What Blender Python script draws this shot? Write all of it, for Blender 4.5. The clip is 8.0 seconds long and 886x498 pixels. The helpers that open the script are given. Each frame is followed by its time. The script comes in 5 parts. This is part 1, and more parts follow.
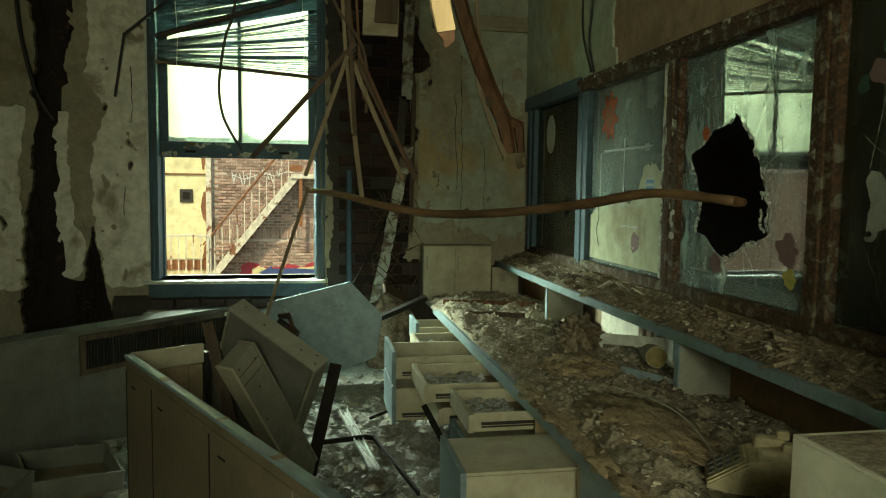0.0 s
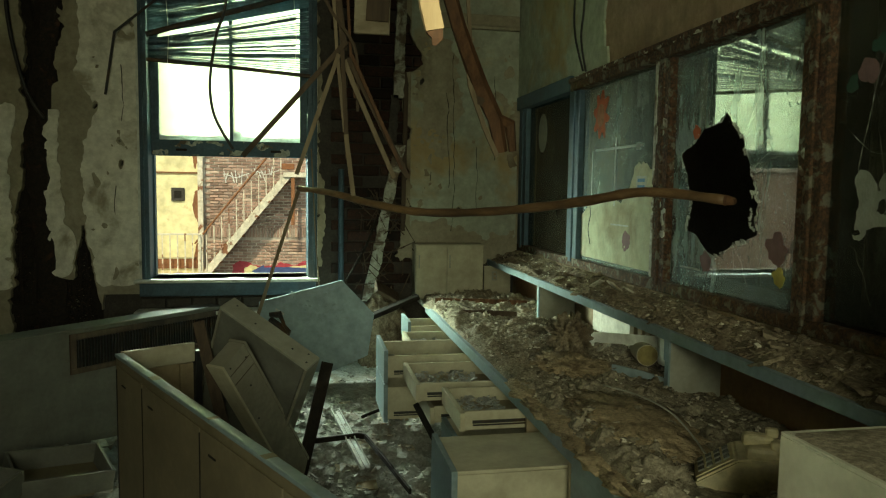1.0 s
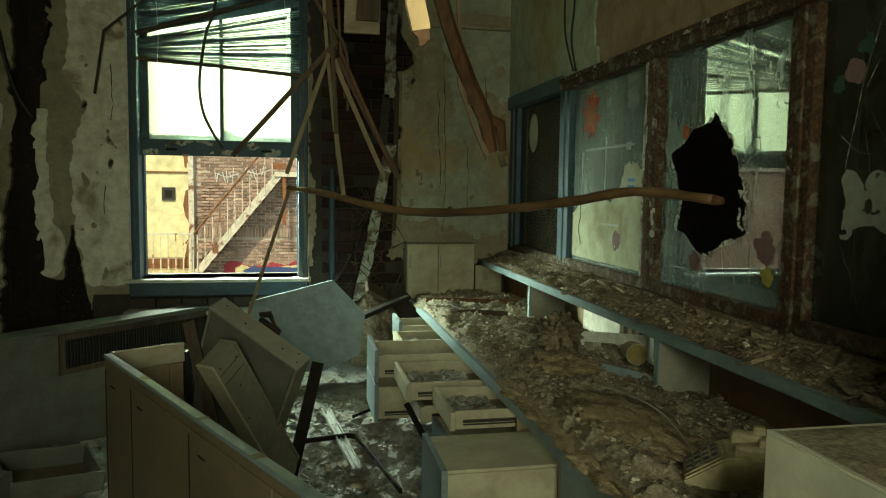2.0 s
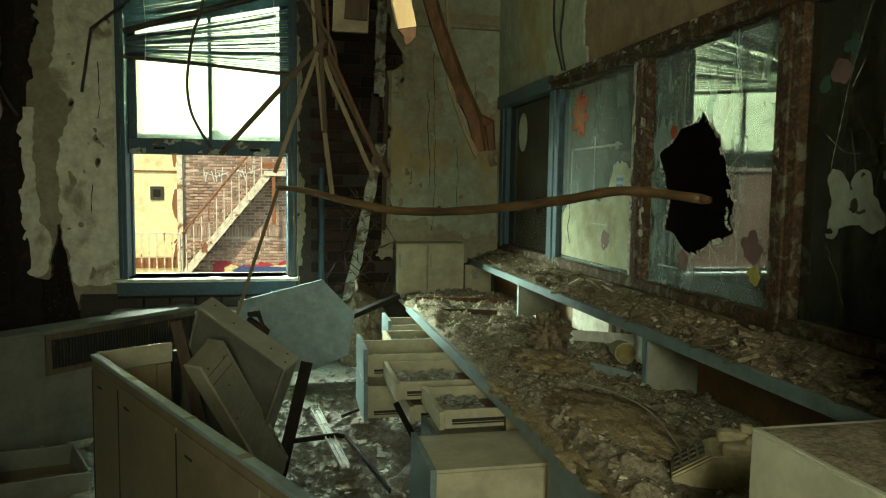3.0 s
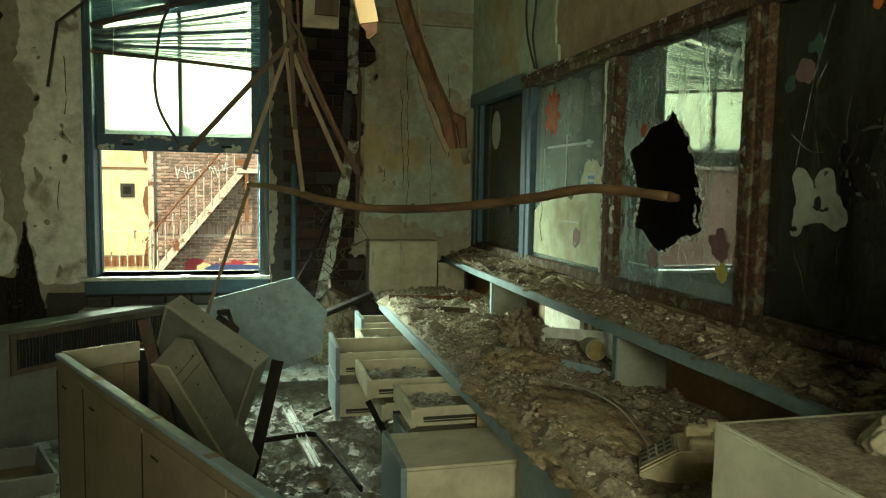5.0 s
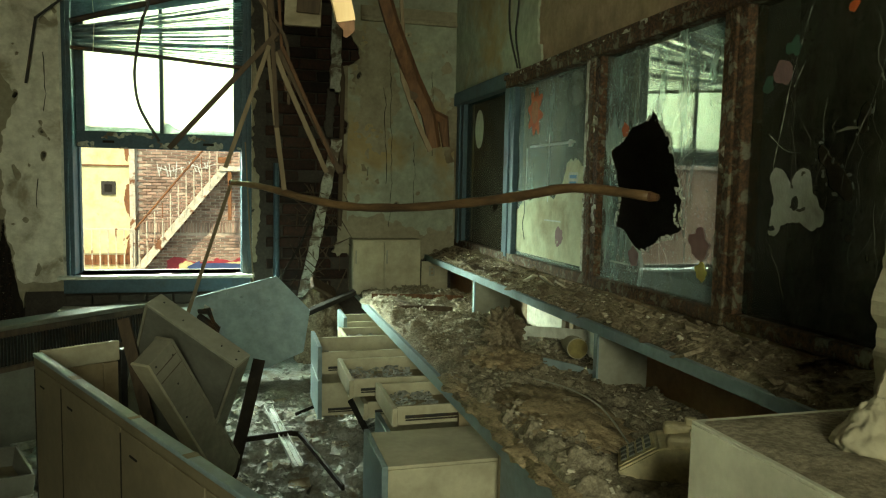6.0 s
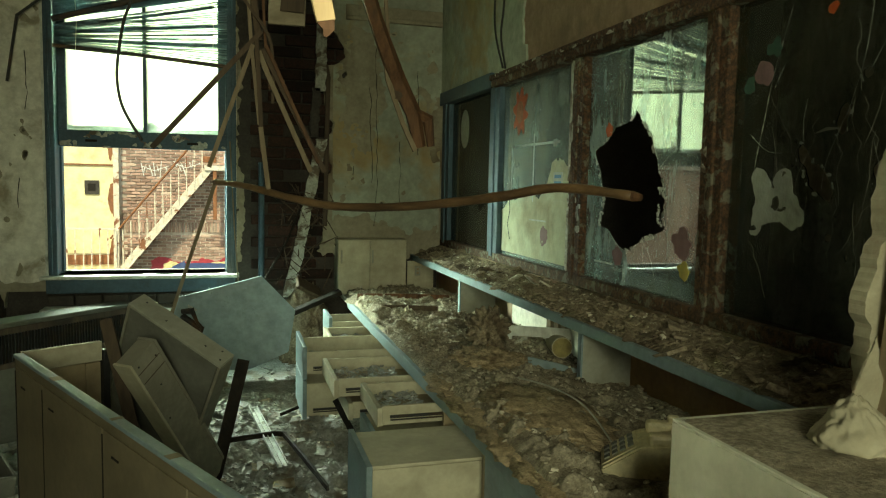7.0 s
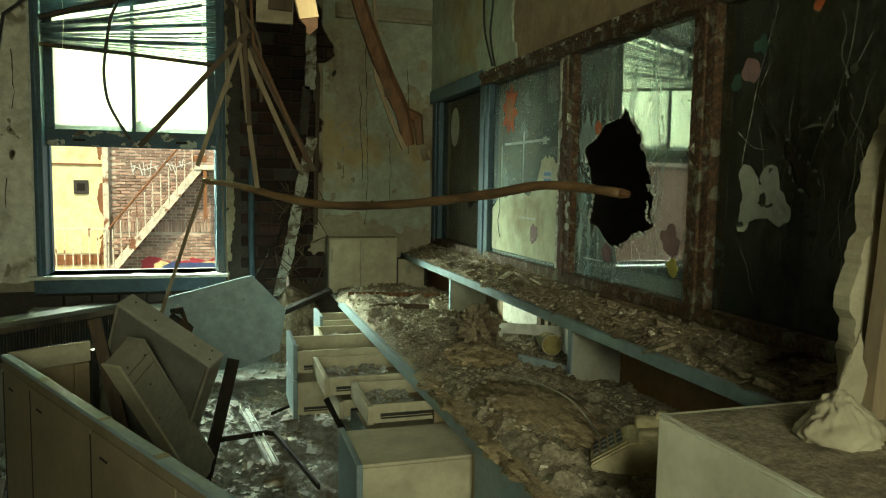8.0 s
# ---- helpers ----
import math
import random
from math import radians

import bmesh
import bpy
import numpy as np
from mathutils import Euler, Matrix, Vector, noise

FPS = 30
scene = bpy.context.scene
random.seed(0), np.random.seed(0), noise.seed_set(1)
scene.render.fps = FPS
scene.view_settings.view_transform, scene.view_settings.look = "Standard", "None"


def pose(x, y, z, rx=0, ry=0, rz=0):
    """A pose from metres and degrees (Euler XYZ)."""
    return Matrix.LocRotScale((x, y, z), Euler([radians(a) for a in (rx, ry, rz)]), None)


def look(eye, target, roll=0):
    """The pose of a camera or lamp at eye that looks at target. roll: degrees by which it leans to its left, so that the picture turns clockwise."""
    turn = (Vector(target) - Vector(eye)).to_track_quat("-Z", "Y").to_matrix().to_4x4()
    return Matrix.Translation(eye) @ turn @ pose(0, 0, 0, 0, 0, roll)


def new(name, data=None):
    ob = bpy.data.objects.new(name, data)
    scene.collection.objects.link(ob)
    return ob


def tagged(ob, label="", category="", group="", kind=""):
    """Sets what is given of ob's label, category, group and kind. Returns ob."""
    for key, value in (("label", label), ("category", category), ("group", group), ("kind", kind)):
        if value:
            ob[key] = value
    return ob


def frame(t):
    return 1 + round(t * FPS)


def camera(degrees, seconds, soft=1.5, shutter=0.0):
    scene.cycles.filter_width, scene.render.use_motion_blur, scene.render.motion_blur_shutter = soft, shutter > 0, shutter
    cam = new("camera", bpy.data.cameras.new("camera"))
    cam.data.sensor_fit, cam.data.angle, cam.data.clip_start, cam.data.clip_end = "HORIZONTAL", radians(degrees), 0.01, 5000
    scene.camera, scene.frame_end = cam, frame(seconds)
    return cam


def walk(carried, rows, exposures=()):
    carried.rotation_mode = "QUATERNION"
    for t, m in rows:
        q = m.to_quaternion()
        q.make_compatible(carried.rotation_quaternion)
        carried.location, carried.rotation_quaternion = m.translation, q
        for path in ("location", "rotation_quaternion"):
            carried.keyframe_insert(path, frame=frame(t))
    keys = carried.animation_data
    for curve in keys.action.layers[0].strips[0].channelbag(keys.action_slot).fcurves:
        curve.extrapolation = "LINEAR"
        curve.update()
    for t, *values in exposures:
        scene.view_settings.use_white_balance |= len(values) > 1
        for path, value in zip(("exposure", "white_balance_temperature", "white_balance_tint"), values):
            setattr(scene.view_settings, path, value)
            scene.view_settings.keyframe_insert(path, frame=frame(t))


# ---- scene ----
cam = camera(62.97, 8.0, soft=1.15)
PATH = [
    (0.0, 0.0000, -0.0000, 1.4925, -10.179, -4.628, -0.730),
    (0.5, 0.0024, -0.0008, 1.4907, -10.480, -4.662, -0.791),
    (1.0, 0.0048, -0.0020, 1.4921, -10.746, -4.720, -0.770),
    (1.5, 0.0080, -0.0055, 1.4925, -11.047, -4.731, -0.760),
    (3.0, 0.0161, -0.0048, 1.4915, -12.139, -4.776, -0.816),
    (3.5, 0.0200, -0.0047, 1.4901, -12.571, -4.794, -0.826),
    (4.0, 0.0235, -0.0040, 1.4909, -12.983, -4.852, -0.858),
    (4.5, 0.0282, -0.0039, 1.4898, -13.489, -4.881, -0.894),
    (6.0, 0.0406, -0.0093, 1.4903, -15.270, -4.983, -1.151),
    (6.5, 0.0446, -0.0119, 1.4913, -15.861, -5.004, -1.219),
    (7.0, 0.0477, -0.0129, 1.4902, -16.308, -4.985, -1.208),
    (7.5, 0.0525, -0.0150, 1.4917, -16.698, -5.047, -1.079),
    (8.0, 0.0560, -0.0160, 1.4891, -16.960, -5.105, -0.969),
]
walk(cam, [(t, pose(x, y, z, 90 + pitch, roll, yaw)) for t, x, y, z, yaw, pitch, roll in PATH],
     exposures=[(0.0, -0.22, 8150, -11), (1.5, -0.28, 8150, -11), (3.0, -0.04, 8150, -11), (4.5, 0.16, 8150, -11), (6.0, 0.18, 8150, -11), (8.0, 0.13, 8150, -11)])

# ---- light ----
SUN_EL, SUN_AZ = 48.0, 196.0     # high sun behind the building, slightly to its left
world = bpy.data.worlds.new("sky")
scene.world = world
world.use_nodes = True
wn = world.node_tree
sky = wn.nodes.new("ShaderNodeTexSky")
sky.sky_type, sky.sun_disc = "NISHITA", False
sky.sun_elevation, sky.sun_rotation = radians(SUN_EL), radians(SUN_AZ)
wn.links.new(sky.outputs[0], wn.nodes["Background"].inputs[0])
wn.nodes["Background"].inputs[1].default_value = 0.22


def lamp(name, kind, energy, m, color=(1, 1, 1), **kw):
    data = bpy.data.lights.new(name, kind)
    data.energy, data.color = energy, color
    if kind == "AREA":
        data.shape, data.size, data.size_y = "RECTANGLE", kw["size"], kw["size_y"]
        data.spread = radians(kw.get("spread", 180))
    else:
        data.angle = radians(kw["angle"])
    ob = new(name, data)
    ob.matrix_world = m
    return ob


SUN_WAY = Vector((math.sin(radians(SUN_AZ)) * math.cos(radians(SUN_EL)), math.cos(radians(SUN_AZ)) * math.cos(radians(SUN_EL)), math.sin(radians(SUN_EL))))
lamp("sun", "SUN", 4.4, look(SUN_WAY * 30, (0, 0, 0)), (1, 0.93, 0.8), angle=0.5)
# added area lamps as sky light: two hidden outside the window, one in the opening behind the camera
lamp("window_skylight", "AREA", 1500, look((-1.9, 6.5, 2.85), (0.3, 4.0, 0.6)), (0.80, 0.97, 1.0), size=2.6, size_y=1.2)
# lamp out of view to the left, added to reach desk and partition
lamp("alley_skylight", "AREA", 3100, look((-3.75, 6.8, 2.3), (0.5, 3.5, 0.9)), (0.77, 0.97, 0.98), size=2.2, size_y=2.4)
lamp("rear_skylight", "AREA", 30, look((-0.3, -2.06, 2.0), (0.9, 1.8, 0.9)), (0.94, 0.95, 0.82), size=0.95, size_y=1.7, spread=105)

# ---- materials ----


def nodes_of(name):
    m = bpy.data.materials.new(name)
    m.use_nodes = True
    t = m.node_tree
    b = t.nodes["Principled BSDF"]
    return m, t, b


def noise_node(t, scale, detail=6, rough=0.6, coord=None, distortion=0.0):
    n = t.nodes.new("ShaderNodeTexNoise")
    n.inputs["Scale"].default_value, n.inputs["Detail"].default_value = scale, detail
    n.inputs["Roughness"].default_value, n.inputs["Distortion"].default_value = rough, distortion
    if coord:
        t.links.new(coord, n.inputs["Vector"])
    return n.outputs["Fac"]


def ramp(t, fac, stops):
    r = t.nodes.new("ShaderNodeValToRGB")
    e = r.color_ramp.elements
    while len(e) < len(stops):
        e.new(0.5)
    for el, (p, c) in zip(e, stops):
        el.position, el.color = p, (*c, 1) if len(c) == 3 else c
    t.links.new(fac, r.inputs[0])
    return r.outputs[0]


def mix(t, fac, a, b, mode="MIX"):
    n = t.nodes.new("ShaderNodeMix")
    n.data_type, n.blend_type = "RGBA", mode
    for sock, v in ((n.inputs[0], fac), (n.inputs[6], a), (n.inputs[7], b)):
        if isinstance(v, (int, float)):
            sock.default_value = v
        elif isinstance(v, tuple):
            sock.default_value = (*v, 1)
        else:
            t.links.new(v, sock)
    return n.outputs[2]


def surface(name, base, second, stain, rough=0.75, big=1.6, fine=28, bump=0.3, dist=0.004, stain_lo=0.52, stain_hi=0.66, metal=0.0, spread=0.16, per_object=0.0, stretch=(1, 1, 1), spec=0.3):
    """Two colours in a grain, stains of a third at a larger scale, and a fine relief."""
    m, t, b = nodes_of(name)
    co = t.nodes.new("ShaderNodeTexCoord").outputs["Object"]
    mp = t.nodes.new("ShaderNodeMapping")
    mp.inputs["Scale"].default_value = stretch
    t.links.new(co, mp.inputs[0])
    co = mp.outputs[0]
    if per_object:
        info = t.nodes.new("ShaderNodeObjectInfo")
        add = t.nodes.new("ShaderNodeVectorMath")
        add.operation = "MULTIPLY_ADD"
        t.links.new(info.outputs["Random"], add.inputs[0])
        add.inputs[1].default_value = (17, 31, 23)
        t.links.new(co, add.inputs[2])
        co = add.outputs[0]
    n1 = noise_node(t, fine, 8, 0.65, co)
    n2 = noise_node(t, big, 7, 0.62, co, 0.4)
    n3 = noise_node(t, big * 4.3, 6, 0.6, co)
    c = mix(t, ramp(t, n1, [(0.5 - spread, (0, 0, 0)), (0.5 + spread, (1, 1, 1))]), base, second)
    c = mix(t, ramp(t, n2, [(stain_lo, (0, 0, 0)), (stain_hi, (1, 1, 1))]), c, stain)
    c = mix(t, 0.55, c, ramp(t, n3, [(0.3, (0.45, 0.43, 0.4)), (0.62, (1, 1, 1))]), "MULTIPLY")
    if per_object:
        v = ramp(t, info.outputs["Random"], [(0, (1 - per_object,) * 3), (1, (1 + per_object,) * 3)])
        c = mix(t, 1.0, c, v, "MULTIPLY")
    t.links.new(c, b.inputs["Base Color"])
    r = t.nodes.new("ShaderNodeMapRange")
    r.inputs[3].default_value, r.inputs[4].default_value = max(0.05, rough - 0.15), min(1, rough + 0.15)
    t.links.new(n3, r.inputs[0])
    t.links.new(r.outputs[0], b.inputs["Roughness"])
    b.inputs["Metallic"].default_value = metal
    b.inputs["Specular IOR Level"].default_value = spec
    bp = t.nodes.new("ShaderNodeBump")
    bp.inputs["Strength"].default_value, bp.inputs["Distance"].default_value = bump, dist
    h = mix(t, 0.5, n1, n3)
    t.links.new(h, bp.inputs["Height"])
    t.links.new(bp.outputs[0], b.inputs["Normal"])
    return m


M = {}
M["plaster"] = surface("old_plaster", (0.36, 0.33, 0.24), (0.27, 0.24, 0.17), (0.17, 0.13, 0.08), 0.85, 1.7, 30, 0.4, 0.004)
M["plaster_green"] = surface("greenish_plaster", (0.40, 0.43, 0.34), (0.30, 0.33, 0.26), (0.36, 0.28, 0.15), 0.85, 1.5, 22, 0.4, 0.004, 0.5, 0.62)
M["paint_pale"] = surface("peeling_paint", (0.76, 0.74, 0.63), (0.64, 0.62, 0.51), (0.34, 0.30, 0.21), 0.7, 3.4, 60, 0.5, 0.004, 0.54, 0.66)
M["plaster_brown"] = surface("brown_scratch_coat", (0.33, 0.24, 0.16), (0.26, 0.19, 0.12), (0.19, 0.13, 0.08), 0.9, 2.2, 40, 0.5, 0.005)
# the broken opening's near-black look is put into the brick colour
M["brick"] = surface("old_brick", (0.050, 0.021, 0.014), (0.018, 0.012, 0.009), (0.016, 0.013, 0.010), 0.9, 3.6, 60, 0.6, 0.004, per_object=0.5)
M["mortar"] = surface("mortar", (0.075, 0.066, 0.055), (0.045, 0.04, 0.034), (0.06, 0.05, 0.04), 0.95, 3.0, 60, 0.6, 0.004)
# two near-black colours, mainly for what fills the western chase
M["blackish"] = surface("blackish_surface", (0.010, 0.008, 0.006), (0.022, 0.016, 0.010), (0.008, 0.007, 0.006), 0.9, 3.5, 40, 0.8, 0.01)
M["dark_rust"] = surface("dark_rust_surface", (0.03, 0.02, 0.014), (0.012, 0.010, 0.008), (0.09, 0.04, 0.02), 0.9, 6, 60, 0.9, 0.01, 0.6, 0.72)
M["blue_paint"] = surface("blue_grey_paint", (0.065, 0.11, 0.14), (0.042, 0.08, 0.105), (0.05, 0.06, 0.06), 0.55, 3.0, 60, 0.3, 0.002, 0.58, 0.7)
M["blue_edge"] = surface("blue_laminate", (0.21, 0.28, 0.30), (0.17, 0.235, 0.25), (0.13, 0.15, 0.14), 0.5, 2.6, 50, 0.15, 0.001, 0.6, 0.74)
M["plate_blue"] = surface("dusty_blue_laminate", (0.29, 0.37, 0.39), (0.25, 0.325, 0.345), (0.23, 0.28, 0.28), 0.6, 3.0, 35, 0.35, 0.003)
M["cream"] = surface("cream_laminate", (0.45, 0.42, 0.30), (0.39, 0.36, 0.26), (0.28, 0.24, 0.155), 0.55, 1.8, 40, 0.12, 0.001, 0.56, 0.72)
M["cream_pale"] = surface("pale_laminate", (0.60, 0.60, 0.48), (0.53, 0.53, 0.42), (0.34, 0.31, 0.22), 0.5, 1.5, 40, 0.12, 0.001, 0.56, 0.72)
M["cream_grey"] = surface("grey_laminate", (0.33, 0.33, 0.27), (0.28, 0.28, 0.23), (0.24, 0.22, 0.16), 0.5, 1.5, 40, 0.12, 0.001, 0.56, 0.72)
# darker copy of the cream for cabinet faces that lie in shade
M["cabinet_grey"] = surface("shade_dark_cabinet_paint", (0.25, 0.24, 0.185), (0.21, 0.20, 0.155), (0.15, 0.135, 0.095), 0.7, 2.5, 45, 0.15, 0.001, 0.55, 0.7)
# cream paint with its dim lighting put into the colour
M["cover"] = surface("shade_dark_cover_paint", (0.15, 0.15, 0.125), (0.125, 0.125, 0.105), (0.085, 0.08, 0.06), 0.82, 1.5, 40, 0.12, 0.001, 0.56, 0.72)
M["counter_brown"] = surface("brown_counter_board", (0.175, 0.145, 0.092), (0.148, 0.122, 0.077), (0.11, 0.09, 0.057), 0.6, 1.6, 36, 0.15, 0.001, 0.55, 0.7)
M["tan"] = surface("tan_board", (0.34, 0.27, 0.17), (0.29, 0.23, 0.14), (0.24, 0.18, 0.10), 0.6, 1.6, 36, 0.15, 0.001, 0.55, 0.7)
M["brown_board"] = surface("brown_hardboard", (0.31, 0.18, 0.085), (0.25, 0.14, 0.066), (0.14, 0.08, 0.04), 0.6, 2.0, 40, 0.15, 0.001)
M["wood"] = surface("weathered_wood", (0.17, 0.085, 0.042), (0.065, 0.032, 0.016), (0.05, 0.032, 0.02), 0.75, 2.5, 40, 0.5, 0.003, 0.56, 0.7, stretch=(1, 1, 0.12))
# lighter copy of the lath wood, sun glare put into its colour
M["wood_sunlit"] = surface("sunlit_split_wood", (0.62, 0.48, 0.29), (0.50, 0.37, 0.21), (0.36, 0.23, 0.12), 0.8, 3.5, 45, 0.4, 0.002, stretch=(1, 1, 0.12))
M["wood_pale"] = surface("pale_lath_wood", (0.25, 0.20, 0.13), (0.18, 0.14, 0.09), (0.13, 0.095, 0.06), 0.8, 2.5, 45, 0.4, 0.002, stretch=(1, 1, 0.12))
M["wood_dark"] = surface("dark_lath_wood", (0.10, 0.07, 0.045), (0.06, 0.042, 0.028), (0.03, 0.022, 0.015), 0.8, 2.5, 45, 0.4, 0.002, stretch=(1, 1, 0.12))
M["stick"] = surface("bare_branch_wood", (0.27, 0.165, 0.085), (0.16, 0.095, 0.048), (0.07, 0.043, 0.025), 0.5, 3.0, 50, 0.4, 0.002, stretch=(0.3, 0.3, 1))
M["rubble"] = surface("plaster_rubble", (0.38, 0.335, 0.245), (0.165, 0.14, 0.10), (0.125, 0.10, 0.066), 0.95, 5.5, 95, 1.0, 0.010, spread=0.13)
M["rubble_brown"] = surface("brown_rubble", (0.31, 0.26, 0.18), (0.13, 0.10, 0.066), (0.085, 0.062, 0.04), 0.95, 6.5, 80, 1.0, 0.010, spread=0.15)
M["insulation"] = surface("matted_insulation", (0.48, 0.38, 0.24), (0.22, 0.165, 0.098), (0.14, 0.10, 0.06), 0.95, 7.5, 110, 1.0, 0.010, spread=0.16)
M["rubble_grey"] = surface("grey_rubble", (0.46, 0.48, 0.44), (0.22, 0.22, 0.20), (0.20, 0.165, 0.12), 0.95, 4.5, 60, 0.8, 0.008, spread=0.2)
M["chip"] = surface("plaster_chips", (0.58, 0.55, 0.44), (0.42, 0.38, 0.29), (0.25, 0.20, 0.13), 0.9, 5.0, 60, 0.5, 0.004, 0.5, 0.6)
M["rust"] = surface("rusted_frame", (0.105, 0.055, 0.029), (0.035, 0.023, 0.015), (0.15, 0.145, 0.11), 0.85, 20.0, 80, 1.0, 0.006, 0.53, 0.60, spread=0.1)
M["flaking"] = surface("flaking_white_paint", (0.50, 0.50, 0.42), (0.30, 0.31, 0.27), (0.13, 0.10, 0.07), 0.8, 9.0, 70, 0.7, 0.004, 0.48, 0.56)
M["metal_dark"] = surface("dark_metal", (0.045, 0.045, 0.042), (0.03, 0.03, 0.03), (0.09, 0.055, 0.03), 0.5, 6, 60, 0.3, 0.002, metal=0.5)
M["slat"] = surface("blind_slats", (0.15, 0.22, 0.28), (0.11, 0.175, 0.23), (0.07, 0.09, 0.11), 0.45, 5, 60, 0.15, 0.001)
M["alu"] = surface("dusty_aluminium", (0.50, 0.52, 0.50), (0.42, 0.44, 0.42), (0.30, 0.30, 0.27), 0.45, 5, 60, 0.2, 0.001, metal=0.3)
M["sill_white"] = surface("white_sill_paint", (0.68, 0.70, 0.62), (0.58, 0.60, 0.52), (0.30, 0.30, 0.25), 0.6, 5, 60, 0.3, 0.002, 0.6, 0.7)
M["roll_end"] = surface("yellowed_card", (0.26, 0.215, 0.085), (0.20, 0.165, 0.066), (0.13, 0.10, 0.045), 0.8, 9, 60, 0.2, 0.001)
M["old_paper"] = surface("yellowed_paper", (0.40, 0.40, 0.27), (0.35, 0.36, 0.25), (0.27, 0.25, 0.16), 0.8, 3, 50, 0.1, 0.001)
M["floor"] = surface("dirty_floor", (0.17, 0.20, 0.20), (0.13, 0.15, 0.15), (0.10, 0.09, 0.07), 0.8, 2, 30, 0.4, 0.004)
M["ceiling"] = surface("stained_ceiling", (0.30, 0.27, 0.21), (0.24, 0.21, 0.16), (0.13, 0.10, 0.07), 0.9, 1.2, 20, 0.4, 0.004)
M["dark_room"] = surface("unlit_room_wall", (0.36, 0.32, 0.24), (0.26, 0.23, 0.17), (0.06, 0.05, 0.04), 0.9, 1.2, 20, 0.3, 0.004)
M["rubber"] = surface("black_cable", (0.02, 0.02, 0.02), (0.03, 0.03, 0.03), (0.05, 0.045, 0.04), 0.5, 8, 60, 0.1, 0.001)
M["phone"] = surface("yellowed_plastic", (0.80, 0.72, 0.47), (0.70, 0.62, 0.40), (0.40, 0.33, 0.19), 0.5, 8, 60, 0.15, 0.001)
M["key"] = surface("grey_keys", (0.20, 0.20, 0.18), (0.16, 0.16, 0.15), (0.10, 0.09, 0.08), 0.5, 8, 60, 0.1, 0.001)
# the alley
M["out_brick"] = surface("alley_brick", (0.42, 0.275, 0.22), (0.33, 0.21, 0.165), (0.48, 0.37, 0.30), 0.9, 1.2, 40, 0.3, 0.003, per_object=0.4)
M["out_mortar"] = surface("alley_mortar", (0.66, 0.57, 0.49), (0.55, 0.47, 0.40), (0.18, 0.12, 0.09), 0.95, 1.0, 30, 0.3, 0.003)
M["out_cream"] = surface("cream_sheet_metal", (0.86, 0.76, 0.46), (0.80, 0.69, 0.38), (0.48, 0.24, 0.09), 0.6, 1.3, 10, 0.1, 0.002, 0.64, 0.72)
M["out_white"] = surface("rusting_white_steel", (0.74, 0.68, 0.56), (0.64, 0.56, 0.44), (0.24, 0.10, 0.05), 0.6, 3.2, 30, 0.2, 0.002, 0.55, 0.6)
M["out_rust"] = surface("rusty_steel", (0.30, 0.13, 0.06), (0.22, 0.09, 0.04), (0.12, 0.06, 0.04), 0.8, 4, 40, 0.3, 0.003)
for key, c in (("spray_white", (0.80, 0.78, 0.74)), ("spray_blue", (0.06, 0.09, 0.22)), ("spray_red", (0.42, 0.05, 0.07)), ("spray_yellow", (0.75, 0.66, 0.35)),
               ("paint_orange", (0.38, 0.08, 0.02)), ("paint_white", (0.42, 0.45, 0.40)), ("paint_pink", (0.20, 0.12, 0.125)), ("paint_green", (0.035, 0.085, 0.06)), ("paint_yellow", (0.45, 0.38, 0.10)), ("label_blue", (0.12, 0.25, 0.42))):
    M[key] = surface(key, c, tuple(v * 0.8 for v in c), tuple(v * 0.55 for v in c), 0.7, 7, 60, 0.15, 0.001, 0.58, 0.75)


def glass_material(name, dirt_color, dirt_lo, dirt_hi, ior, scale=7.0, stretch=(1, 1, 0.3), most=0.9):
    """Grimy glass: clear where clean, matt where the dirt lies."""
    m, t, b = nodes_of(name)
    out = t.nodes["Material Output"]
    t.nodes.remove(b)
    co = t.nodes.new("ShaderNodeTexCoord").outputs["Object"]
    mp = t.nodes.new("ShaderNodeMapping")
    mp.inputs["Scale"].default_value = stretch
    t.links.new(co, mp.inputs[0])
    n1 = noise_node(t, scale, 9, 0.7, mp.outputs[0], 0.3)
    n2 = noise_node(t, 90, 3, 0.6, co)
    f = ramp(t, n1, [(0.3, (dirt_lo,) * 3), (0.7, (dirt_hi,) * 3)])
    sp = ramp(t, n2, [(0.62, (0, 0, 0)), (0.7, (most,) * 3)])
    f = mix(t, 0.35, f, sp, "SCREEN")
    clear = t.nodes.new("ShaderNodeBsdfGlass")
    clear.inputs["Color"].default_value = (0.93, 0.98, 1.0, 1)
    clear.inputs["Roughness"].default_value, clear.inputs["IOR"].default_value = 0.0, ior
    dirt = t.nodes.new("ShaderNodeBsdfDiffuse")
    dirt.inputs[0].default_value = (*dirt_color, 1)
    a = t.nodes.new("ShaderNodeMixShader")
    t.links.new(f, a.inputs[0]), t.links.new(clear.outputs[0], a.inputs[1]), t.links.new(dirt.outputs[0], a.inputs[2])
    t.links.new(a.outputs[0], out.inputs[0])
    return m


M["glass"] = glass_material("grimy_glass", (0.40, 0.48, 0.43), 0.10, 0.50, 2.3)
M["glass_milky"] = glass_material("milky_glass", (0.40, 0.50, 0.47), 0.12, 0.56, 2.2, 9.0)
M["glass_soot"] = glass_material("soot_black_glass", (0.07, 0.06, 0.04), 0.08, 0.40, 1.15)
M["glass_dark"] = glass_material("sooty_glass", (0.075, 0.08, 0.055), 0.04, 0.46, 1.25)
m, t, b = nodes_of("frosted_pane")
M["frosted"] = m
